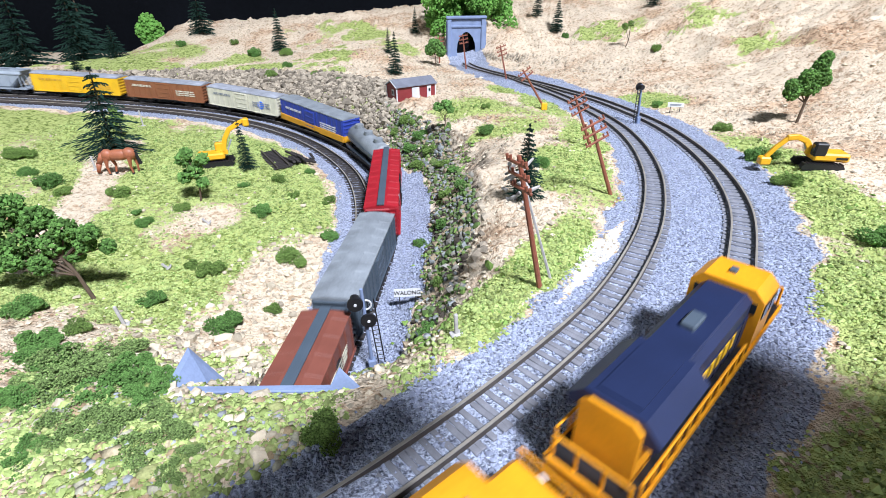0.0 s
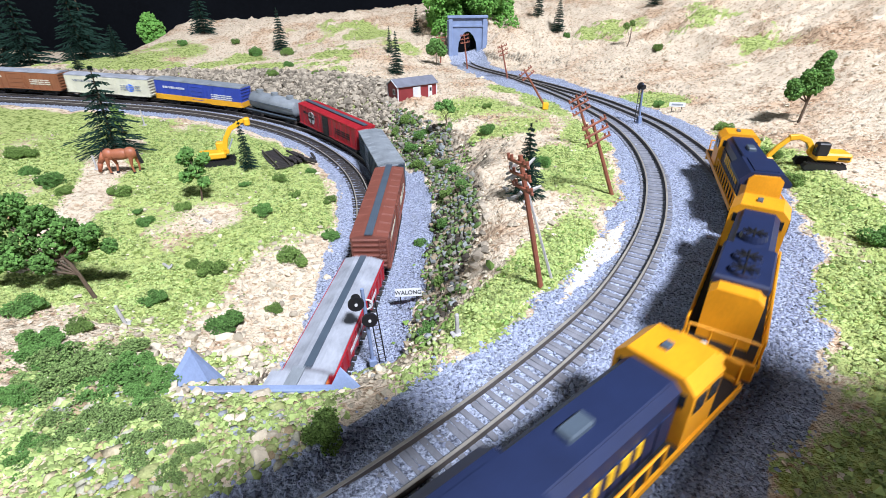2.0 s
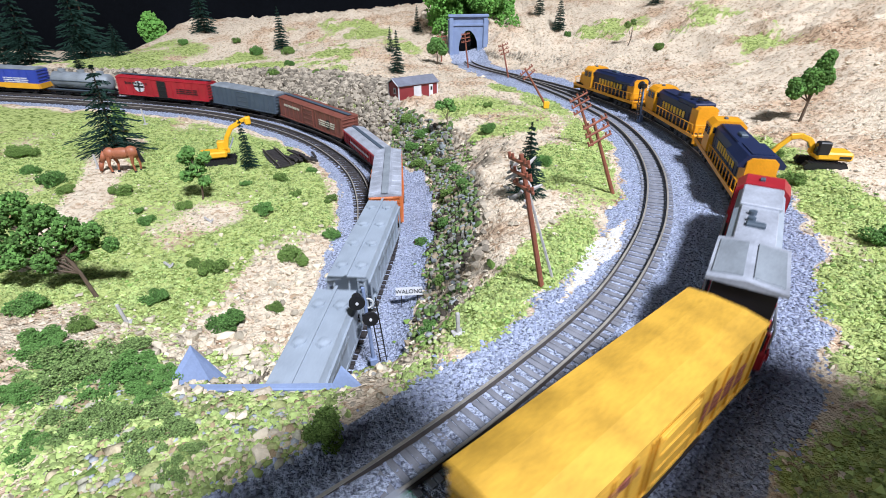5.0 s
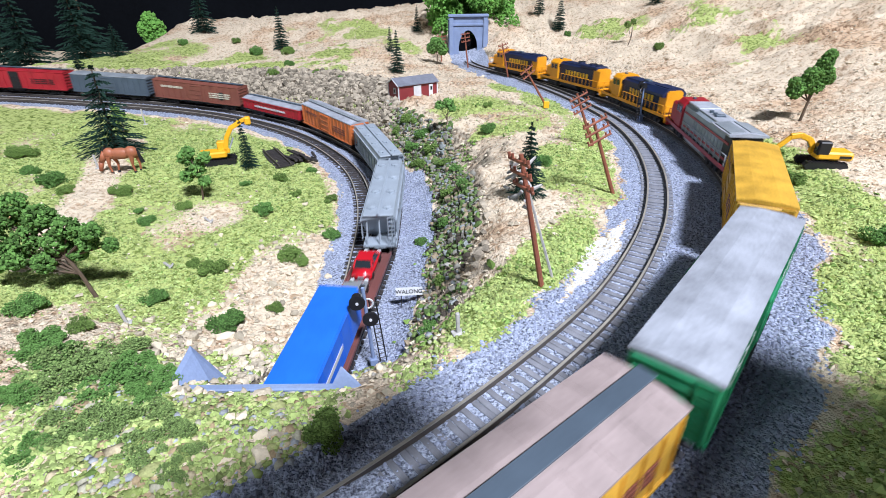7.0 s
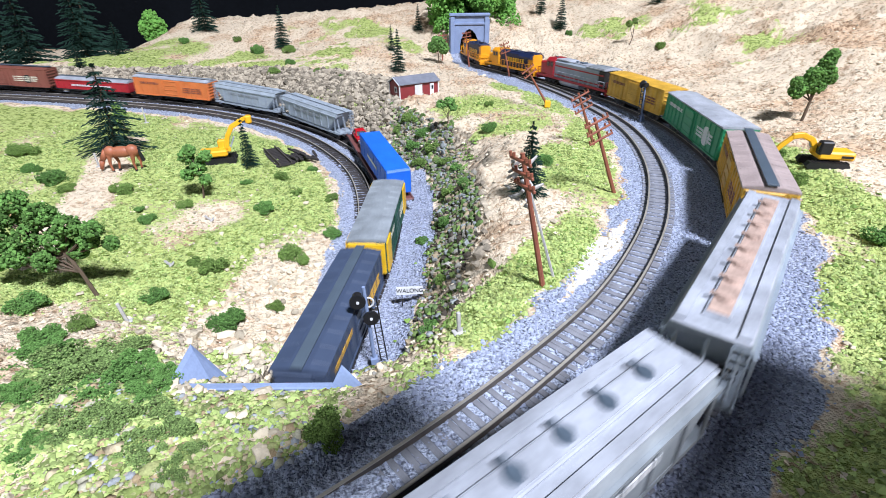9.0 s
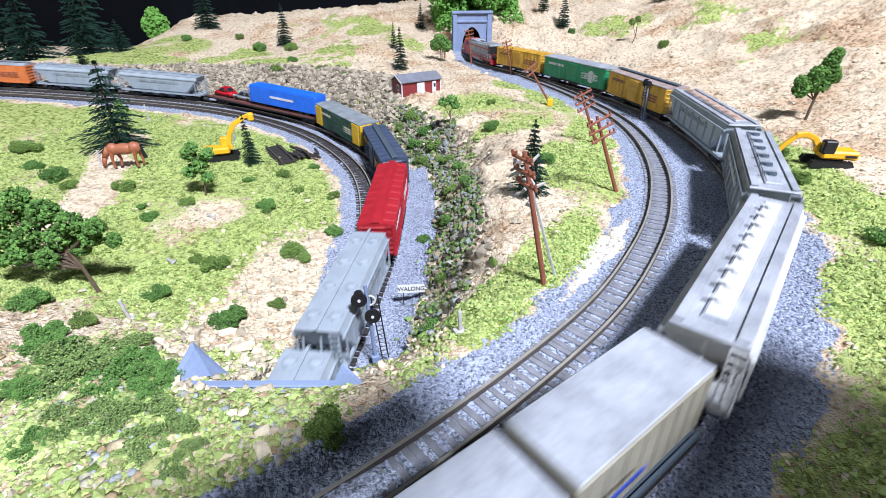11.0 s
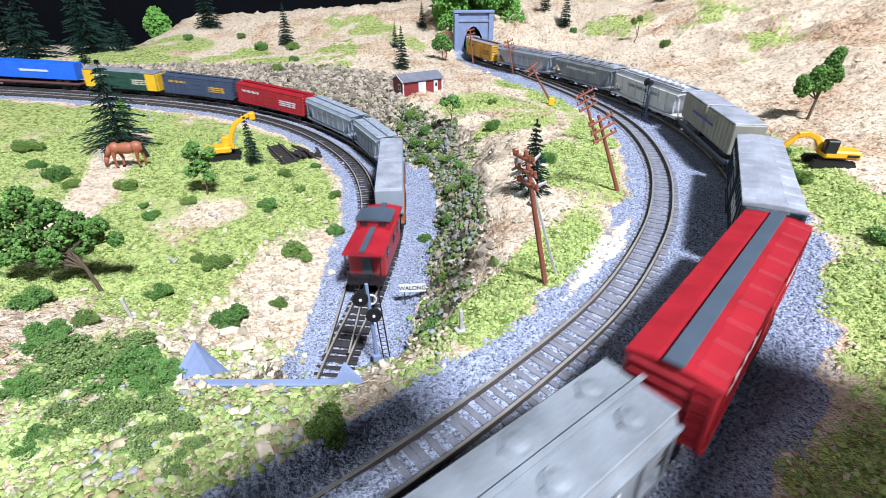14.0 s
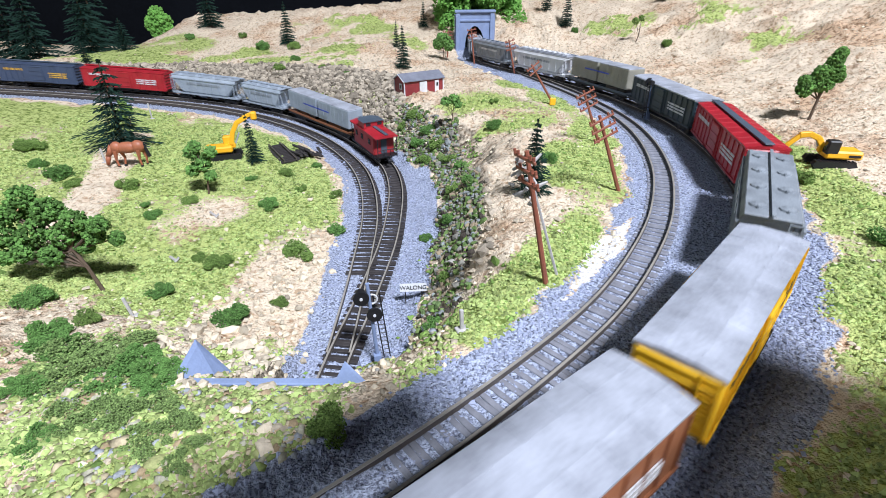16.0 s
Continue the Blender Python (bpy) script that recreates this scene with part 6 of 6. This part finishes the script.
def leafy_tree(x, y, h, crown, seed, material, label, lean=(0, 0), size=0.0017, n=1500):
    rnd = random.Random(seed)
    z = ground_z(x, y) - 0.001
    root = tagged(new("tree"), label, "tree")
    root.location = (x, y, z)
    bm = BM()
    tip = Vector((lean[0], lean[1], h * 0.62))
    mid = tip * 0.5 + Vector((0.0012, 0, 0))
    rod(bm, (0, 0, 0), mid, h * 0.022, h * 0.018, 7)
    rod(bm, mid, tip, h * 0.018, h * 0.012, 7)
    for cx, cy, cz, r in crown:
        rod(bm, mid if rnd.random() < .4 else tip * 0.8, Vector((cx, cy, cz)), h * 0.014, h * 0.006, 5)
    part("trunk", bm, BARK, root)
    vs, fs = clumps(rnd, crown, n, size)
    o = new("crown", mesh_from("crown", vs, fs, material))
    o.parent = root


SPREAD = [(-.045, .006, .034, .0047), (-.040, .004, .046, .0051), (-.034, 0, .030, .0051), (-.030, .004, .040, .0055), (-.026, -.004, .024, .0047), (-.022, .004, .048, .0051), (-.020, 0, .032, .0055),
          (-.014, -.003, .022, .0047), (-.012, .003, .042, .0055), (-.008, 0, .031, .0051), (-.003, .004, .024, .0043), (0, 0, .038, .0051), (.005, .002, .030, .0043), (.010, 0, .036, .0039), (.013, .004, .027, .0031), (-.036, -.003, .021, .0035)]
leafy_tree(-0.166, 0.187, 0.046, SPREAD, 3, TREEFOAM, "spreading green foam tree with crooked brown trunk", (-0.008, 0), 0.0009, 4200)
leafy_tree(0.264, 0.353, 0.048, [(-.011, 0, .022, .0050), (-.006, .002, .026, .0060), (.001, 0, .026, .0060), (-.002, 0, .033, .0058), (.005, 0, .034, .0062), (.004, 0, .041, .0050), (.009, 0, .031, .0045), (.006, 0, .046, .0036), (-.013, 0, .028, .0035)], 4, TREEFOAM, "bushy green foam tree on the tan hillside", (0.0, 0), 0.0010, 2600)
leafy_tree(-0.163, 0.297, 0.034, [(-.004, 0, .030, .0045), (.002, 0, .022, .0045), (-.006, 0, .018, .004), (.005, 0, .014, .0035), (-.001, 0, .034, .0035), (.008, 0, .030, .004)], 5, FOAM, "thin straggly foam tree on the meadow", (0.001, 0), 0.0013, 520)
leafy_tree(-0.008, 0.693, 0.030, [(-.006, 0, .022, .007), (.003, 0, .026, .008), (.008, 0, .020, .007), (-.002, 0, .029, .006)], 6, FOAM, "small leafy foam tree near the portal", (0, 0), 0.0017, 900)
leafy_tree(0.002, 0.391, 0.022, [(-.005, 0, .019, .0035), (.002, 0, .021, .004), (.005, 0, .017, .003)], 7, FOAM, "thin dark sapling at the cliff edge", (0, 0), 0.0011, 260)
leafy_tree(0.239, 0.663, 0.030, [(-.004, 0, .026, .004), (.003, 0, .029, .0035)], 8, FOAM2, "nearly bare brown sapling on the hill", (.003, 0), 0.0010, 160)
leafy_tree(-0.550, 0.99, 0.06, [(-.012, 0, .036, .014), (.008, 0, .040, .015), (0, 0, .052, .013), (-.006, 0, .024, .014), (.012, 0, .026, .012)], 9, BRIGHTFOAM, "bright green rounded foam tree on the ridge", (0, 0), 0.003, 1300)
leafy_tree(-0.292, 0.430, 0.026, [(-.003, 0, .014, .004), (.003, 0, .018, .004), (0, 0, .024, .003)], 10, FOAM2, "sparse olive sapling by the conifer", (0.003, 0), 0.0012, 260)


def conifer_mesh(seed, whorls, droop, sparse):
    """Unit-high conifer: trunk and whorls of needle sprays."""
    rnd = random.Random(seed)
    bm = rod(BM(), (0, 0, 0), (0, 0, 0.96), 0.018, 0.004, 6)
    me_t = bpy.data.meshes.new("trunk")
    bm.to_mesh(me_t)
    bm.free()
    me_t.materials.append(BARK)
    vs, fs = [], []
    for w in range(whorls):
        u = w / (whorls - 1)
        z = 0.10 + 0.88 * u
        reach = (0.30 * (1 - u) ** 0.8 + 0.02) * (1.0 if not sparse else rnd.uniform(.75, 1.2))
        count = max(5, int((15 if not sparse else 13) * (1 - u * 0.5)))
        for k in range(count):
            a = 2 * math.pi * (k + rnd.random() * 0.8) / count + w
            r = reach * rnd.uniform(0.65, 1.12)
            out = Vector((math.cos(a), math.sin(a), -droop * rnd.uniform(.5, 1.3)))
            side = Vector((-math.sin(a), math.cos(a), 0))
            base = Vector((0, 0, z + rnd.uniform(-.015, .015)))
            for j in range(5):
                f0, f1 = j / 5, (j + 1) / 5
                for sgn in (-1, 1):
                    p = base + out * r * f0
                    q = base + out * r * (f1 + 0.12) + side * sgn * r * 0.30 * (1 - f0 * 0.6) + Vector((0, 0, rnd.uniform(-.02, .012)))
                    m_ = (p + q) / 2 + Vector((0, 0, 0.012)) + side * sgn * 0.008
                    i0 = len(vs)
                    t = 0.009 * (1 if not sparse else 0.8)
                    vs.extend([tuple(p + side * t), tuple(p - side * t), tuple(m_ + out * t), tuple(q), tuple(m_ - out * t - Vector((0, 0, 0.012)))])
                    fs.extend([(i0, i0 + 1, i0 + 2), (i0 + 1, i0 + 3, i0 + 2), (i0, i0 + 2, i0 + 4), (i0 + 2, i0 + 3, i0 + 4)])
    return me_t, mesh_from("needles", vs, fs, NEEDLE)


CONIFER = [conifer_mesh(1, 16, 0.15, False), conifer_mesh(2, 15, 0.25, False), conifer_mesh(3, 12, 0.35, True)]


def conifer(x, y, h, k, label, spread=1.0, lean=0):
    root = tagged(new("conifer"), label, "tree", "dark conifers")
    root.matrix_basis = pose(x, y, ground_z(x, y) - 0.001, 0, lean, (h * 9000) % 360) @ Matrix.Diagonal((h * spread, h * spread, h, 1))
    for nm, me_ in zip(("trunk", "needles"), CONIFER[k]):
        o = new(nm, me_)
        o.parent = root


conifer(-0.267, 0.379, 0.068, 2, "dark sparse bottlebrush conifer beside the horse", 1.35, -2)
conifer(-0.152, 0.359, 0.040, 1, "slim dark conifer beside the excavator", 0.55, -3)
conifer(0.043, 0.230, 0.040, 0, "dark green conifer on bare soil", 0.75)
conifer(-0.056, 0.622, 0.050, 0, "dark green conifer behind the shed", 0.62)
conifer(-0.074, 0.728, 0.036, 0, "slender dark conifer on the hillside", 0.5)
conifer(-0.041, 0.852, 0.040, 0, "slender dark conifer on the hillside", 0.6)
conifer(0.179, 0.802, 0.052, 0, "dark green conifer on the rock above the track", 0.65)
conifer(0.159, 0.866, 0.05, 0, "dark green conifer on the rock above the track", 0.6)
conifer(-0.251, 0.805, 0.062, 0, "dark green conifer above the stone bank", 0.65)
conifer(-0.396, 0.870, 0.075, 1, "broad dark conifer on the ridge", 0.95)
conifer(0.323, 0.807, 0.04, 0, "dark green conifer on the hill", 0.9)
conifer(-0.485, 0.765, 0.045, 1, "low broad dark conifer above the stone bank", 1.3)
conifer(-0.56, 0.80, 0.12, 1, "tall dark conifer before the black backdrop", 1.0)
conifer(-0.64, 0.79, 0.12, 1, "tall dark conifer before the black backdrop", 1.0)
conifer(-0.60, 0.88, 0.14, 2, "tall dark conifer before the black backdrop", 1.1)
conifer(-0.70, 0.82, 0.12, 1, "tall dark conifer before the black backdrop", 1.1)
conifer(-0.475, 0.66, 0.035, 0, "small dark conifer behind the lower track", 0.7, -14)

# ---- loose ground cover ----


def scatter(name, material, label, category, count, seed, size, where, flat=0.7, sink=0.25, xr=(-0.36, 0.26), yr=(0.055, 0.66), thin=True, rock=False):
    """Faceted stones or crumbs dropped where the cover map wants them."""
    rnd = np.random.RandomState(seed)
    px, py = rnd.uniform(*xr, count * 6), rnd.uniform(*yr, count * 6)
    # thin out with distance from the near edge
    ok = rnd.rand(len(px)) < (np.clip(0.16 / np.hypot(px, py), 0.12, 1) if thin else 1)
    px, py = px[ok], py[ok]
    i, j = np.clip(np.searchsorted(gy, py) - 1, 0, len(gy) - 2), np.clip(np.searchsorted(gx, px) - 1, 0, len(gx) - 2)
    w = where[i, j]
    ok = rnd.rand(len(px)) < w
    px, py, i, j = px[ok][:count], py[ok][:count], i[ok][:count], j[ok][:count]
    pz = Z[i, j] * 0.25 + Z[i + 1, j] * 0.25 + Z[i, j + 1] * 0.25 + Z[i + 1, j + 1] * 0.25
    shape = np.array([(1, 0, 0), (-1, 0, 0), (0, 1, 0), (0, -1, 0), (0, 0, 1), (0, 0, -1)], float)
    tri = np.array([(0, 2, 4), (2, 1, 4), (1, 3, 4), (3, 0, 4), (2, 0, 5), (1, 2, 5), (3, 1, 5), (0, 3, 5)])
    if rock:
        bm_ = BM()
        bmesh.ops.create_icosphere(bm_, subdivisions=1, radius=1.0)
        bm_.verts.index_update()
        shape = np.array([tuple(v.co) for v in bm_.verts])
        tri = np.array([[v.index for v in f_.verts] for f_ in bm_.faces])
        bm_.free()
    n, kv = len(px), len(shape)
    s = size * np.exp(rnd.normal(0, 0.32, n))
    ang = rnd.uniform(0, 6.28, n)
    v = shape[None] * (1 + rnd.uniform(-.3, .3, (n, kv, 1))) + rnd.normal(0, .12, (n, kv, 3))
    v *= rnd.uniform(.7, 1.3, (n, 1, 3))
    v[..., 2] *= flat
    c, sn = np.cos(ang)[:, None], np.sin(ang)[:, None]
    v = np.stack([v[..., 0] * c - v[..., 1] * sn, v[..., 0] * sn + v[..., 1] * c, v[..., 2]], -1) * s[:, None, None]
    v += np.stack([px, py, pz + s * flat * (1 - 2 * sink) * 0.6], -1)[:, None]
    f = (tri[None] + kv * np.arange(n)[:, None, None]).reshape(-1, 3)
    me_ = bpy.data.meshes.new(name)
    me_.from_pydata(v.reshape(-1, 3).tolist(), [], f.tolist())
    me_.materials.append(material)
    return tagged(new(name, me_), label, category, kind="stuff")


clear_cut = sstep(0.011, 0.016, d_cut) + (Y > 0.19) + (Y < 0.101)
clear_cut = np.clip(clear_cut, 0, 1)
below_edge = X < np.interp(Y, (0.15, 0.22, 0.27, 0.40, 0.47), (0.004, 0.017, 0.0185, 0.004, -0.045)) + 0.003 * NZ
off_rail = sstep(0.0075, 0.0095, np.minimum(d_up, d_low))
scatter("ballast", GRAVEL, "loose grey ballast stones round the tracks", "gravel", 60000, 1, 0.00048, ballast * (0.22 + 0.78 * off_rail))
scatter("turf_crumbs", TURF, "light green scenic turf crumbs", "turf", 60000, 2, 0.00056, np.clip(turf * 1.2 - 0.15, 0, 1) * clear_cut, 0.8)
scatter("dark_turf_crumbs", FOAM2, "darker olive turf crumbs among the grass", "turf", 12000, 3, 0.0006, np.clip(turf - 0.3, 0, 1) * (NB + 0.5 * NZ > 0.02), 0.8)
scatter("bank_stones", ROCK, "broken tan stones on the steep banks", "stones", 9000, 4, 0.0013, np.clip(rubble * 1.4, 0, 1) * clear_cut * (1 - ballast) * (Y < 0.42) * (X < -0.03), 0.8, xr=(-0.14, 0.1), yr=(0.09, 0.70), rock=True)
scatter("stone_bank", BANKROCK, "bank of broken tan stones behind the lower track", "stones", 10000, 8, 0.0019, stone_bank * 1.0, 0.9, 0.3, xr=(-0.55, -0.03), yr=(0.42, 0.72), thin=False, rock=True)
scatter("rubble", GREYROCK, "grey rubble at the foot of the cliff", "stones", 6000, 5, 0.0009, np.clip(rubble, 0, 1) * (X > -0.06) * (1 - ballast) * below_edge, 0.8, rock=True)
scatter("soil_crumbs", ROCK, "small tan stones on bare soil", "stones", 14000, 6, 0.0008, (1 - ballast) * (1 - turf) * 0.6 * clear_cut, 0.7, xr=(-0.36, 0.42), yr=(0.055, 0.8))
scatter("hill_stones", ROCK, "scattered tan stones over the hillsides", "stones", 6000, 9, 0.0008, (1 - ballast) * (1 - turf * 0.7) * (Z > -0.004) * (Y > 0.3) * 1.0, 0.7, 0.3, xr=(-0.6, 0.5), yr=(0.3, 1.0), thin=False)
scatter("cliff_turf", FOAM2, "olive scatter over the rocky bank", "turf", 5000, 10, 0.0011, np.clip(rubble, 0, 1) * (Y < 0.46) * (NB + 0.4 * NZ > -0.05), 0.8, xr=(-0.06, 0.05))
lumps = scatter("near_bank_lumps", LUMPS, "pale cream, lime and blue-grey lumps over the near bank", "stones", 9000, 14, 0.00085, (1 - ballast) * clear_cut * (X < 0.0) * (Y < 0.13) * (Z > -0.03) * 0.6 * (NB + 0.6 * NZ > -0.15), 0.5, 0.45, xr=(-0.20, 0.0), yr=(0.045, 0.13), thin=False, rock=True)
lumps.data.polygons.foreach_set("use_smooth", [True] * len(lumps.data.polygons))
scatter("cliff_scatter", CLIFFMIX, "grey and green broken rock on the bank below the track", "stones", 6500, 15, 0.0012, np.clip(rubble * 1.3, 0, 1) * (X > -0.05) * (1 - ballast) * (Y < 0.47) * below_edge, 0.85, 0.25, xr=(-0.05, 0.05), yr=(0.14, 0.47), thin=False, rock=True)
cliff_edge = (1 - sstep(0.001, 0.004, near(track_line([(0.006, 0.15)] + CLIFF_TOP[:4]), X, Y))) * (Y < 0.34)
scatter("cliff_blocks", BANKROCK, "angular brown blocks along the cliff edge", "stones", 60, 16, 0.0022, cliff_edge, 0.8, 0.5, xr=(-0.02, 0.04), yr=(0.15, 0.34), thin=False, rock=True)
near_gap = bare * (1 - ballast)
rim_bank = (X > -0.06) * (X < 0.02) * (Y < 0.115) * (1 - ballast) * clear_cut
scatter("rim_stones", ROCK, "tan stones along the bank above the lower portal", "stones", 1500, 12, 0.0015, rim_bank * (NB + NZ > -0.1) * 0.8, 0.8, rock=True)
scatter("rim_turf", TURF, "pale green turf on the bank above the lower portal", "turf", 12000, 13, 0.0006, np.clip(rim_bank + (X < -0.02) * (X > -0.2) * (Y < 0.13) * (1 - ballast) * clear_cut, 0, 1) * (NB - NZ > -0.25), 0.8, xr=(-0.2, 0.02), yr=(0.045, 0.13), thin=False)
scatter("gully_stones", ROCK, "tan stones filling the gully by the portal", "stones", 4200, 7, 0.0012, np.clip(near_gap, 0, 1) * clear_cut, 0.8, rock=True)


motions()
